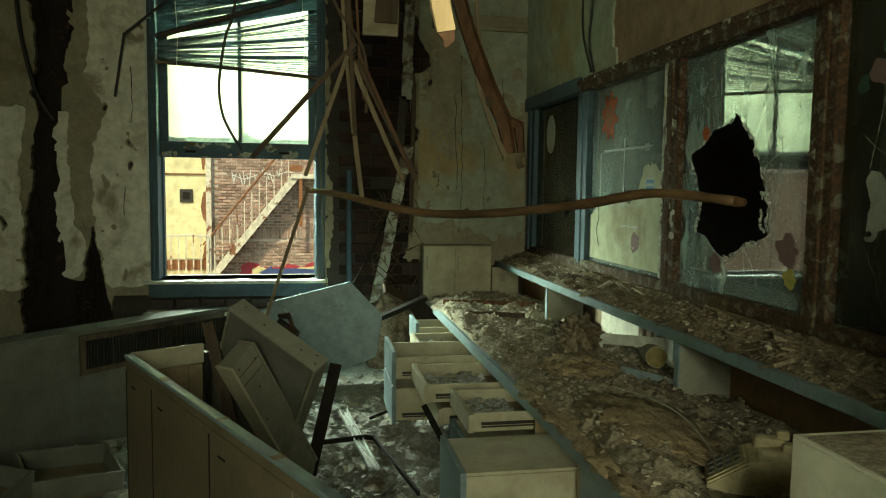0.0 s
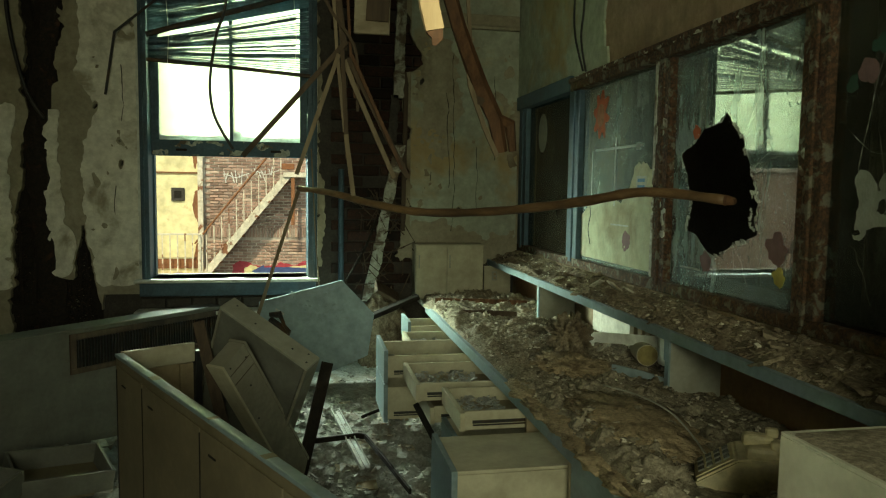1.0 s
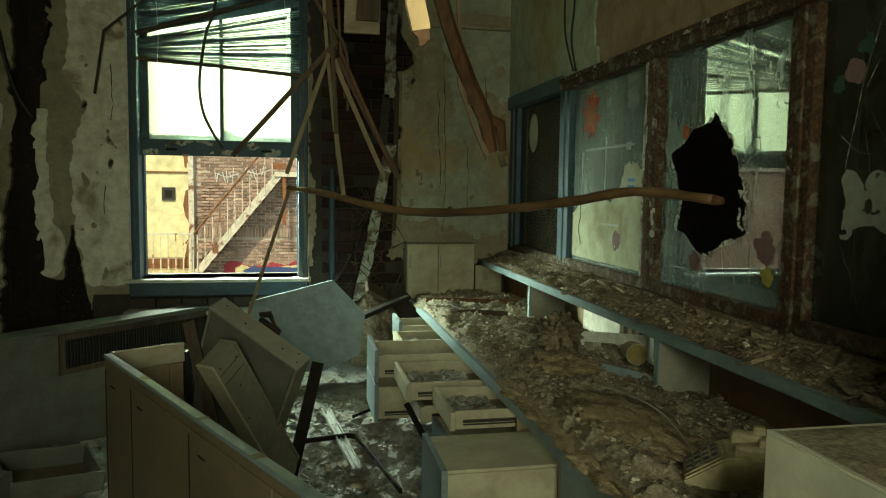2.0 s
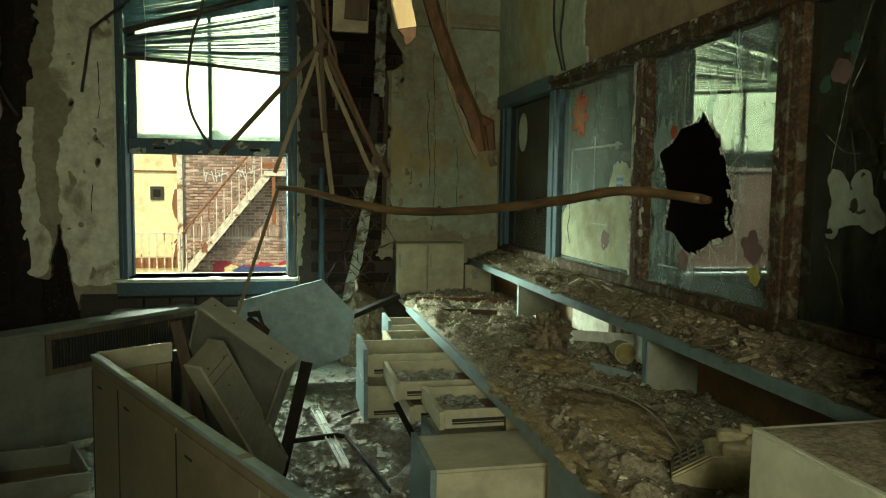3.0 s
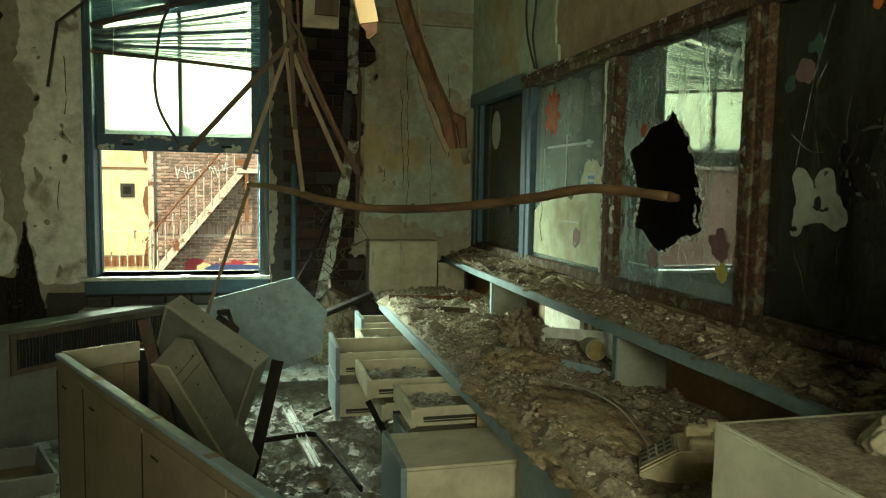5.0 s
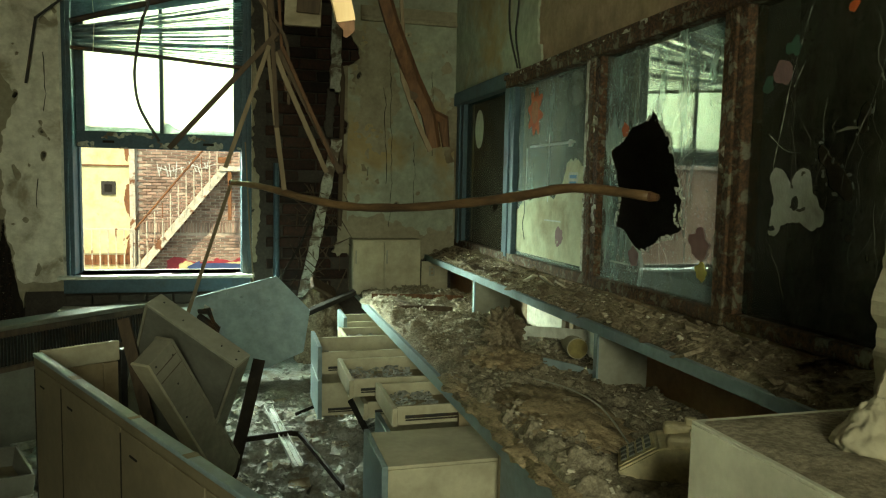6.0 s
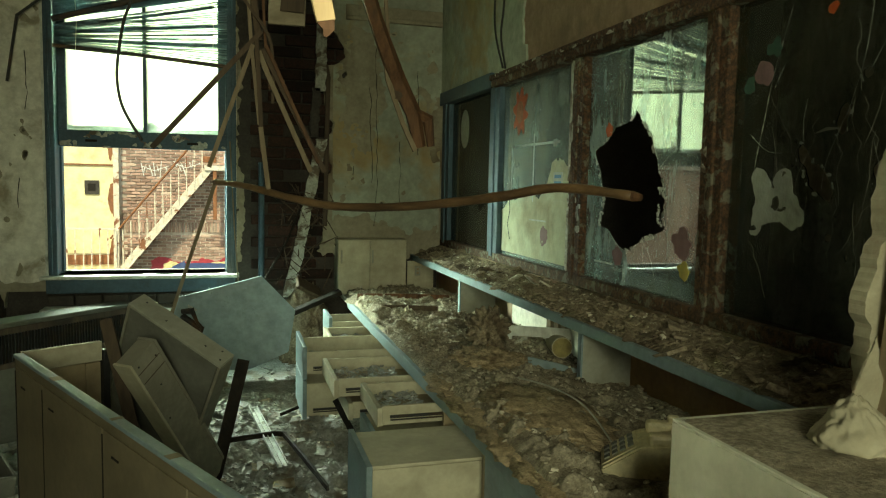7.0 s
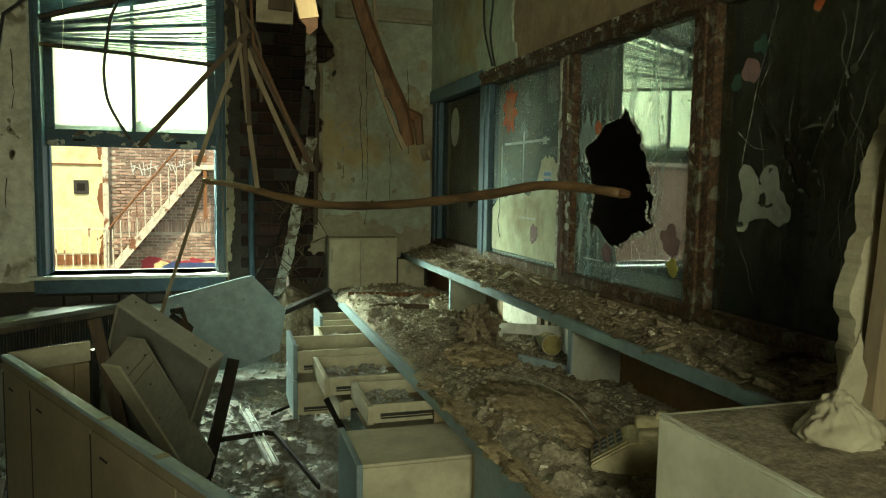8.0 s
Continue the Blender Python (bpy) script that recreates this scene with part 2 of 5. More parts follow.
tr, df, mx = t.nodes.new("ShaderNodeBsdfTranslucent"), t.nodes.new("ShaderNodeBsdfDiffuse"), t.nodes.new("ShaderNodeMixShader")
tr.inputs[0].default_value, df.inputs[0].default_value, mx.inputs[0].default_value = (0.86, 0.92, 0.84, 1), (0.6, 0.66, 0.62, 1), 0.15
fc = ramp(t, noise_node(t, 5, 8, 0.6, t.nodes.new("ShaderNodeTexCoord").outputs["Object"]), [(0.3, (0.60, 0.62, 0.50)), (0.7, (0.76, 0.78, 0.63))])
t.links.new(fc, tr.inputs[0])
t.links.new(tr.outputs[0], mx.inputs[1]), t.links.new(df.outputs[0], mx.inputs[2])
t.links.new(mx.outputs[0], t.nodes["Material Output"].inputs[0])
t.nodes.remove(b)

M["pane_grime"] = surface("pane_grime", (0.60, 0.68, 0.74), (0.50, 0.58, 0.66), (0.30, 0.38, 0.40), 0.8, 5, 40, 0.1, 0.001)
b = M["pane_grime"].node_tree.nodes["Principled BSDF"]
b.inputs["Transmission Weight"].default_value = 0.7

# ---- mesh helpers ----


def box(bm, x0, x1, y0, y1, z0, z1, bevel=0.0, m=None):
    r = bmesh.ops.create_cube(bm, size=1.0, matrix=Matrix.LocRotScale(((x0 + x1) / 2, (y0 + y1) / 2, (z0 + z1) / 2), None, (x1 - x0, y1 - y0, z1 - z0)))
    vs = r["verts"]
    if bevel:
        es = list({e for v in vs for e in v.link_edges})
        r = bmesh.ops.bevel(bm, geom=es, offset=bevel, segments=2, affect="EDGES", profile=0.5)
        vs = list({v for fa in r["faces"] for v in fa.verts} | {v for v in vs if v.is_valid})
    if m is not None:
        bmesh.ops.transform(bm, matrix=m, verts=vs)
    return vs


def boxm(x0, x1, y0, y1, z0, z1, bevel=0.0, m=None):
    bm = bmesh.new()
    box(bm, x0, x1, y0, y1, z0, z1, bevel, m)
    return bm


def thing(name, m, label, category, group="", kind=""):
    ob = new(name)
    ob.empty_display_size = 0.05
    ob.matrix_world = m if isinstance(m, Matrix) else Matrix.Translation(m)
    return tagged(ob, label, category, group, kind)


def root_of(ob):
    while ob.parent:
        ob = ob.parent
    return ob


def part(name, bm, material, parent=None, label="", local=False, smooth=False):
    """One mesh object out of a bmesh; under a parent its coordinates are the world's unless local."""
    me = bpy.data.meshes.new(name)
    if parent is not None and not local:
        bm.transform(root_of(parent).matrix_world.inverted())
    bmesh.ops.recalc_face_normals(bm, faces=bm.faces)
    bm.to_mesh(me)
    bm.free()
    me.materials.append(M[material] if isinstance(material, str) else material)
    if smooth:
        for p in me.polygons:
            p.use_smooth = True
    ob = new(name, me)
    if parent is not None:
        ob.parent = parent
    if label:
        ob["label"] = label
    return ob


def rod(bm, points, radius, sides=8, flat=1.0, jitter=0.0, seed=0):
    """A bar along points; radius one number or one per point; flat squeezes it to a lath."""
    rng = random.Random(seed)
    pts = [Vector(p) for p in points]
    rad = radius if isinstance(radius, (list, tuple)) else [radius] * len(pts)
    rings = []
    for i, p in enumerate(pts):
        d = (pts[min(i + 1, len(pts) - 1)] - pts[max(i - 1, 0)]).normalized()
        a = d.cross(Vector((0, 1, 0)) if abs(d.y) < 0.9 else Vector((1, 0, 0))).normalized()
        c = d.cross(a).normalized()
        off = math.pi / 4 if sides == 4 else 0
        rings.append([bm.verts.new(p + (a * math.cos(off + 2 * math.pi * k / sides) + c * math.sin(off + 2 * math.pi * k / sides) * flat) * rad[i] * (1 + jitter * rng.uniform(-1, 1))) for k in range(sides)])
    for r0, r1 in zip(rings, rings[1:]):
        for k in range(sides):
            bm.faces.new((r0[k], r0[(k + 1) % sides], r1[(k + 1) % sides], r1[k]))
    bm.faces.new(rings[0]), bm.faces.new(rings[-1])
    return bm


def rodm(*a, **k):
    return rod(bmesh.new(), *a, **k)


def bend(points, n=6):
    """A smooth curve through points."""
    p = [Vector(q) for q in points]
    out = []
    for i in range(len(p) - 1):
        p0, p1, p2, p3 = p[max(i - 1, 0)], p[i], p[i + 1], p[min(i + 2, len(p) - 1)]
        for k in range(n):
            s = k / n
            out.append(0.5 * (2 * p1 + (p2 - p0) * s + (2 * p0 - 5 * p1 + 4 * p2 - p3) * s * s + (3 * p1 - p0 - 3 * p2 + p3) * s ** 3))
    return out + [p[-1]]


def fbm(u, v, w=0.0, octaves=4):
    return noise.fractal(Vector((u, v, w)), 0.9, 2.1, octaves)


def sheet(name, field, u0, u1, v0, v1, step, place, front, back, material, parent, label=""):
    """A broken-edged slab: solid where field(u, v) > 0, its edge cut along the zero line, from depth front to depth back."""
    nu, nv = max(1, round((u1 - u0) / step)), max(1, round((v1 - v0) / step))
    us, vs = [u0 + (u1 - u0) * i / nu for i in range(nu + 1)], [v0 + (v1 - v0) * j / nv for j in range(nv + 1)]
    val = [[field(u, v) for v in vs] for u in us]
    verts, key, faces, rim = [], {}, [], {}

    def vert(k, u, v):
        if k not in key:
            key[k] = len(verts)
            verts.append((u, v))
        return key[k]

    for i in range(nu):
        for j in range(nv):
            cs = [(i, j), (i + 1, j), (i + 1, j + 1), (i, j + 1)]
            if not any(val[a][c] > 0 for a, c in cs):
                continue
            poly = []
            for q in range(4):
                (a, c), (d, e) = cs[q], cs[(q + 1) % 4]
                f0, f1 = val[a][c], val[d][e]
                if f0 > 0:
                    poly.append(vert((a, c), us[a], vs[c]))
                if (f0 > 0) != (f1 > 0):
                    s = min(0.96, max(0.04, f0 / (f0 - f1)))
                    poly.append(vert((min((a, c), (d, e)), max((a, c), (d, e))), us[a] + s * (us[d] - us[a]), vs[c] + s * (vs[e] - vs[c])))
            if len(poly) > 2:
                faces.append(poly)
                for q in range(len(poly)):
                    ed = (poly[q], poly[(q + 1) % len(poly)])
                    rim[ed] = 1
    n = len(verts)
    co = [place(u, v, front) for u, v in verts] + [place(u, v, back) for u, v in verts]
    out = [tuple(f) for f in faces] + [tuple(n + k for k in reversed(f)) for f in faces]
    out += [(b2, a2, n + a2, n + b2) for a2, b2 in rim if (b2, a2) not in rim]
    me = bpy.data.meshes.new(name)
    me.from_pydata([tuple(c) for c in co], [], out)
    bm = bmesh.new()
    bm.from_mesh(me)
    bmesh.ops.recalc_face_normals(bm, faces=bm.faces)
    bm.to_mesh(me)
    bm.free()
    me.materials.append(M[material])
    ob = new(name, me)
    if parent is not None:
        ob.parent = parent
        me.transform(root_of(parent).matrix_world.inverted())
    if label:
        ob["label"] = label
    return ob


def chips(name, count, spot, sizes, material, seed, parent=None, flat=0.45):
    """Loose broken pieces as one mesh: spot(rng) gives a place to lie at or None."""
    rng = random.Random(seed)
    verts, faces = [], []
    for _ in range(count):
        p = spot(rng)
        if p is None:
            continue
        s = rng.choice(sizes) * rng.uniform(0.6, 1.4)
        rot = Euler((rng.uniform(-0.5, 0.5), rng.uniform(-0.5, 0.5), rng.uniform(0, 6.28))).to_matrix()
        n, dims = len(verts), (s, s * rng.uniform(0.45, 1.0), s * flat * rng.uniform(0.4, 1.2))
        for a in (-1, 1):
            for c in (-1, 1):
                for d in (-1, 1):
                    q = rot @ Vector((a * dims[0] * rng.uniform(0.55, 1), c * dims[1] * rng.uniform(0.55, 1), d * dims[2] * rng.uniform(0.6, 1))) * 0.5
                    verts.append((p[0] + q.x, p[1] + q.y, p[2] + q.z))
        faces += [tuple(n + k for k in f) for f in ((0, 1, 3, 2), (4, 6, 7, 5), (0, 4, 5, 1), (2, 3, 7, 6), (0, 2, 6, 4), (1, 5, 7, 3))]
    me = bpy.data.meshes.new(name)
    me.from_pydata(verts, [], faces)
    me.materials.append(M[material])
    ob = new(name, me)
    if parent is not None:
        ob.parent = parent
    return ob


def heap(name, x0, x1, y0, y1, height, step, material, floor_z):
    """A rough layer of rubble over a rectangle: height(x, y) above floor_z, down to it along the rim."""
    nx, ny = round((x1 - x0) / step), round((y1 - y0) / step)
    co = []
    for i in range(nx + 1):
        for j in range(ny + 1):
            x, y = x0 + (x1 - x0) * i / nx, y0 + (y1 - y0) * j / ny
            r = min(1, i / 2, j / 2, (nx - i) / 2, (ny - j) / 2)
            co.append((x, y, floor_z + max(0.002, height(x, y)) * r))
    fs = [(i * (ny + 1) + j, (i + 1) * (ny + 1) + j, (i + 1) * (ny + 1) + j + 1, i * (ny + 1) + j + 1) for i in range(nx) for j in range(ny)]
    me = bpy.data.meshes.new(name)
    me.from_pydata(co, [], fs)
    me.materials.append(M[material])
    for p in me.polygons:
        p.use_smooth = True
    return new(name, me)


def bricks(parent, x0, x1, z0, z1, y, face, keep, material="brick", size=(0.215, 0.065), pitch=(0.225, 0.075), depth=0.09, seed=1):
    """Courses of single bricks, all on one shared mesh, their faces about at depth y looking towards -y."""
    rng = random.Random(seed)
    bm = boxm(-size[0] / 2, size[0] / 2, 0, depth, -size[1] / 2, size[1] / 2, 0.004)
    me = bpy.data.meshes.new("brick")
    bm.to_mesh(me)
    bm.free()
    me.materials.append(M[material])
    inv = root_of(parent).matrix_world.inverted()
    row, z = 0, z0 + pitch[1] / 2
    while z < z1:
        x = x0 + (0.5 if row % 2 else 0.0) * pitch[0]
        while x < x1:
            if keep(x, z, rng):
                ob = new("brick", me)
                ob.parent = parent
                ob.matrix_basis = inv @ pose(x + rng.uniform(-1, 1) * 0.003, y + rng.uniform(-1, 1) * face, z, 0, 0, rng.uniform(-1, 1) * 1.2)
            x += pitch[0]
        z, row = z + pitch[1], row + 1


def noisy_poly(cx, cy, rad, seed, amp=0.25, freq=1.3):
    """A field above zero inside a ragged blob round (cx, cy)."""
    def f(u, v):
        a, r = math.atan2(v - cy, u - cx), math.hypot(u - cx, v - cy)
        return rad * (1 + amp * noise.noise(Vector((math.cos(a) * freq, math.sin(a) * freq, seed)))
                      + amp * 0.5 * noise.noise(Vector((math.cos(a) * freq * 4, math.sin(a) * freq * 4, seed + 9)))) - r
    return f


def rect(u, v, u0, u1, v0, v1):
    return min(u - u0, u1 - u, v - v0, v1 - v)


def along(points, q):
    """The value at q of a line of straight pieces through (place, value) points."""
    for (a, va), (c, vc) in zip(points, points[1:]):
        if q <= c:
            s = min(1, max(0, (q - a) / (c - a)))
            return va + (vc - va) * s
    return points[-1][1]

# ---- the room ----
YB, XR, CEIL = 4.99, 1.483, 3.05      # face of the window wall, face of the glazed partition, ceiling height
XW, YS = -2.35, -2.1                  # the other two walls
WX0, WX1, WZ0, WZ1 = -1.02, 0.05, 0.88, 2.80   # window opening

floor = part("floor", boxm(XW - 0.2, 4.6, YS - 0.2, YB + 0.3, -0.15, 0.0), "floor")
tagged(floor, "dusty grey-blue floor under plaster rubble", "floor", kind="structure")

# unseen hole added in the ceiling, placed so the sun strikes the lath
lath_mid = Vector((0.151, 0.865, 1.70))
hole_mid = lath_mid + SUN_WAY * ((CEIL + 0.015 - lath_mid.z) / SUN_WAY.z)
hx0, hx1, hy0, hy1 = hole_mid.x - 0.018, hole_mid.x + 0.020, hole_mid.y - 0.11, hole_mid.y + 0.04
bm = bmesh.new()
for a in ((XW - 0.2, hx0, YS - 0.2, YB + 0.3), (hx1, 4.6, YS - 0.2, YB + 0.3), (hx0, hx1, YS - 0.2, hy0), (hx0, hx1, hy1, YB + 0.3)):
    box(bm, a[0], a[1], a[2], a[3], CEIL, CEIL + 0.03)
ceiling = tagged(part("ceiling", bm, "ceiling"), "stained plaster ceiling with a small hole added for the sun", "ceiling", kind="structure")

# window wall: masonry, plaster coat with lost areas, loose paint on it
wall_north = thing("wall_north", (0, YB, 0), "plastered brick wall with plaster fallen in ragged strips", "wall", kind="structure")
bm = bmesh.new()
for a in ((XW - 0.2, WX0, 0, CEIL), (WX1, 4.6, 0, CEIL), (WX0, WX1, 0, WZ0), (WX0, WX1, WZ1, CEIL)):
    box(bm, a[0], a[1], YB + 0.05, YB + 0.30, a[2], a[3])
part("masonry", bm, "mortar", wall_north)


def chase_west(z):
    return along([(0.0, -1.85), (0.5, -1.836), (0.87, -1.825), (1.05, -1.812), (1.235, -1.797), (1.59, -1.736), (1.95, -1.693), (2.12, -1.737), (2.64, -1.737), (3.1, -1.73)], z), \
           along([(0.0, -1.36), (0.5, -1.367), (0.86, -1.37), (0.905, -1.56), (0.98, -1.60), (1.235, -1.614), (1.59, -1.63), (1.95, -1.61), (2.13, -1.529), (2.65, -1.508), (3.1, -1.50)], z)


def chase_east(z):
    return along([(0.0, 0.13), (1.0, 0.12), (3.1, 0.11)], z), \
           along([(0.0, 0.58), (0.7, 0.62), (1.09, 0.655), (1.52, 0.673), (1.83, 0.70), (2.10, 0.665), (2.27, 0.66), (2.31, 0.79), (2.41, 0.80), (2.55, 0.735), (2.7, 0.70), (3.1, 0.66)], z)


def plaster_north(u, v):
    w0, w1 = chase_west(v)
    e0, e1 = chase_east(v)
    rag = 0.05 * fbm(u * 5, v * 5, 2.0, 5) + 0.018 * fbm(u * 24, v * 24, 5.0, 3)
    f = min(max(w0 - u, u - w1), max(e0 - u, u - e1)) + rag
    f = min(f, 0.02 - rect(u, v, WX0 - 0.022, WX1 + 0.035, WZ0 - 0.02, WZ1 + 0.1) if rect(u, v, WX0 - 0.03, WX1 + 0.045, WZ0 - 0.03, WZ1 + 0.1) > -0.03 else 9)
    f = min(f, abs(u + 1.40) - 0.065 * (1.24 - v) / 0.34 + 0.4 * rag if v < 1.24 else 9)
    spots = noise.noise(Vector((u * 6.5, v * 6.5, 7.7))) + 0.5 * noise.noise(Vector((u * 22, v * 22, 1.2)))
    f = min(f, (0.72 - spots) * 0.1)
    if u < 0:
        f = min(f, (v - 0.78) if -1.28 < u else 1)
    else:
        f = min(f, v - 0.95 + rag * 2)
    return f


sheet("plaster_coat", plaster_north, XW, XR + 0.15, 0.0, CEIL, 0.016, lambda u, v, d: (u, d, v), YB, YB + 0.052, "plaster", wall_north)


def paint_north(u, v):
    n = noise.noise(Vector((u * 2.3, v * 1.6, 3.1))) + 0.5 * noise.noise(Vector((u * 9, v * 7, 8.1))) + 0.25 * noise.noise(Vector((u * 30, v * 26, 2.1)))
    if u > 0.1:
        return -1
    edge = along([(0.7, -1.24), (0.82, -1.27), (0.87, -1.34), (1.05, -1.36), (1.31, -1.408), (1.6, -1.384), (1.78, -1.362), (1.96, -1.291), (2.13, -1.387), (2.49, -1.395), (3.1, -1.41)], v)
    f = u - edge + 0.09 * n
    f = max(f, min(0.058 - abs(u + 1.572) + 0.05 * n, 1.96 - v, v - 1.2))
    f = max(f, 0.085 * (1 - math.hypot((u + 1.525) / 0.09, (v - 1.07) / 0.165)) + 0.012 * n)
    f = max(f, min(-1.795 - u + 0.06 * n, 1.93 - v + 0.1 * n, v - 0.6))
    bald = noise.noise(Vector((u * 5, v * 4, 21.0))) + 0.5 * noise.noise(Vector((u * 17, v * 15, 5.0)))
    f = min(f, (0.62 - bald) * 0.15)
    return min(f, plaster_north(u, v) - 0.010, v - 0.83 + 0.05 * n)


sheet("loose_paint", paint_north, XW, 0.1, 0.58, CEIL, 0.013, lambda u, v, d: (u, d + 0.006 * noise.noise(Vector((u * 14, v * 14, 0))), v), YB - 0.010, YB - 0.0005, "paint_pale", wall_north, "pale paint skin peeling from the plaster")


def green_north(u, v):
    n = noise.noise(Vector((u * 2.7, v * 1.3, 13.1))) + 0.4 * noise.noise(Vector((u * 11, v * 11, 18.1))) + 0.2 * noise.noise(Vector((u * 35, v * 35, 2.1)))
    return min(n * 0.1 + 0.03, plaster_north(u, v) - 0.01, v - 1.25 + 0.15 * n, u - 0.72)


sheet("loose_paint", green_north, 0.68, XR, 0.9, CEIL, 0.014, lambda u, v, d: (u, d, v), YB - 0.005, YB - 0.0005, "plaster_green", wall_north, "greenish paint skin stained brown")
# dark broken stuff in the western chase: a near-black timber and flaking rust
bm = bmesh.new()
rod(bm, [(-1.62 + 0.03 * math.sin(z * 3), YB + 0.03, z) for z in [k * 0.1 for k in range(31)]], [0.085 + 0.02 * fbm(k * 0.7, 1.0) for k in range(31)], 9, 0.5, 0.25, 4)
part("burnt_post", bm, "dark_rust", wall_north, "dark timber post in a broken chase")
def rusty_spot(r):
    z = r.uniform(0.42, 1.35)
    lo, hi = chase_west(z)
    x = r.uniform(lo, min(hi + 0.03, -1.36)) if r.random() < 0.4 else r.uniform(-1.58, -1.37)
    return (x, YB + 0.028 + 0.014 * r.random(), z) if z < 0.93 or x < -1.6 or abs(x + 1.40) < 0.06 * (1.24 - z) / 0.34 else None


for count, sizes, mat, seed in ((1100, (0.008, 0.014, 0.024), "dark_rust", 51), (420, (0.005, 0.008, 0.014), "rust", 52), (110, (0.003, 0.005, 0.007), "chip", 53)):
    ob = chips("rust_flakes", count, rusty_spot, sizes, mat, seed)
    ob.data.transform(Matrix.Translation((0, -YB, 0)))
    ob.parent = wall_north
    ob["kind"] = "stuff"
rod_bm = bmesh.new()
for x, z0, z1, w in ((-1.47, 0.4, 0.90, 0.012), (-1.43, 0.4, 1.02, 0.008), (-1.385, 0.4, 1.14, 0.010), (-1.53, 0.4, 0.88, 0.016), (-1.70, 0.4, 2.0, 0.014), (-1.78, 0.4, 1.25, 0.012)):
    zs = [z0 + (z1 - z0) * k / 24 for k in range(25)]
    rod(rod_bm, [(x + 0.008 * noise.noise(Vector((z * 6, x * 9, 1))), YB + 0.034, z) for z in zs], [w * (1 + 0.5 * noise.noise(Vector((z * 14, x * 5, 4)))) for z in zs], 6, 0.7, 0.3, 3)
part("corroded_pipework", rod_bm, "dark_rust", wall_north, "corroded strips standing in the broken chase")
# near-black sheet lining the whole chase so that it reads dark
part("chase_back", boxm(-1.97, -1.30, YB + 0.046, YB + 0.049, 0.0, CEIL), "blackish", wall_north)

part("cornice", boxm(0.80, XR - 0.002, YB - 0.035, YB - 0.0055, 2.595, 2.625, 0.008), "plaster", wall_north)
part("cornice", boxm(0.80, XR - 0.002, YB - 0.02, YB - 0.0055, 2.6255, 2.70, 0.006), "plaster", wall_north)

rng = random.Random(14)
for x, z0, z1 in ((1.01, 1.2, 2.45), (0.99, 1.5, 2.2), (1.19, 1.3, 1.8), (0.86, 1.55, 1.62), (-1.2, 1.3, 1.55), (-1.15, 1.9, 2.3), (1.32, 1.7, 2.3)):
    pts3, z, xx = [], z0, x
    while z < z1:
        pts3.append((xx, YB - 0.0062 if x > 0 else YB - 0.012, z))
        z, xx = z + rng.uniform(0.03, 0.08), xx + rng.uniform(-0.012, 0.012)
    if len(pts3) > 1:
        part("crack", rodm(pts3, [rng.uniform(0.001, 0.004) for _ in pts3], 4, 0.4), "blackish", wall_north)

baseboard = part("baseboard", boxm(0.07, 0.76, YB + 0.006, YB + 0.049, 0.0, 0.42, 0.004), "plate_blue")
tagged(baseboard, "blue-grey painted lower wall board by the bare bricks", "baseboard", kind="structure")

wall_west = thing("wall_west", (XW, 0, 0), "stained plaster side wall", "wall", kind="structure")
bm = bmesh.new()
box(bm, XW - 0.2, XW, YS, YB + 0.05, 0, CEIL)
part("plaster_coat", bm, "plaster", wall_west)
wall_south = thing("wall_south", (0, YS, 0), "plaster wall with two unseen openings that let light in", "wall", kind="structure")
# the opening at x 2.5 to 3.4 is added to brighten the back room
bm = bmesh.new()
for a in ((XW - 0.2, -0.8, 0, CEIL), (0.2, 2.5, 0, CEIL), (3.4, 4.6, 0, CEIL), (-0.8, 0.2, 0, 1.1), (-0.8, 0.2, 2.9, CEIL), (2.5, 3.4, 0, 0.9), (2.5, 3.4, 2.3, CEIL)):
    box(bm, a[0], a[1], YS - 0.2, YS, a[2], a[3])
part("plaster_coat", bm, "plaster", wall_south)

# glazed partition
GZ0, GZ1 = 1.125, 2.045
POSTS = [(4.77, 4.93, "blue_paint"), (3.80, 3.955, "blue_paint"), (2.79, 2.915, "rust"), (1.868, 1.98, "rust"), (0.55, 0.70, "rust")]
wall_east = thing("wall_east", (XR, 0, 0), "partition wall with a row of interior windows", "wall", kind="structure")
bm = bmesh.new()
box(bm, XR + 0.004, XR + 0.11, YS, YB + 0.05, 0, GZ0 - 0.06)
box(bm, XR + 0.012, XR + 0.11, YS, YB + 0.05, GZ1 + 0.07, CEIL)
box(bm, XR + 0.004, XR + 0.11, YS, 0.55, GZ0 - 0.06, GZ1 + 0.07)
part("plaster_coat", bm, "plaster_brown", wall_east)


def skim_east(u, v):
    n = 0.10 * fbm(u * 3, v * 3, 4.0, 5) + 0.03 * fbm(u * 16, v * 16, 6, 3)
    return min(max(u - (3.46 + 0.25 * (2.5 - v)) + n, (2.30 - u) + (v - 2.55) + n), v - GZ1 - 0.075)


sheet("skim_coat", skim_east, 0.5, YB, GZ1 + 0.07, CEIL, 0.018, lambda u, v, d: (d, u, v), XR, XR + 0.013, "plaster_green", wall_east, "greenish skim coat broken away in the middle")

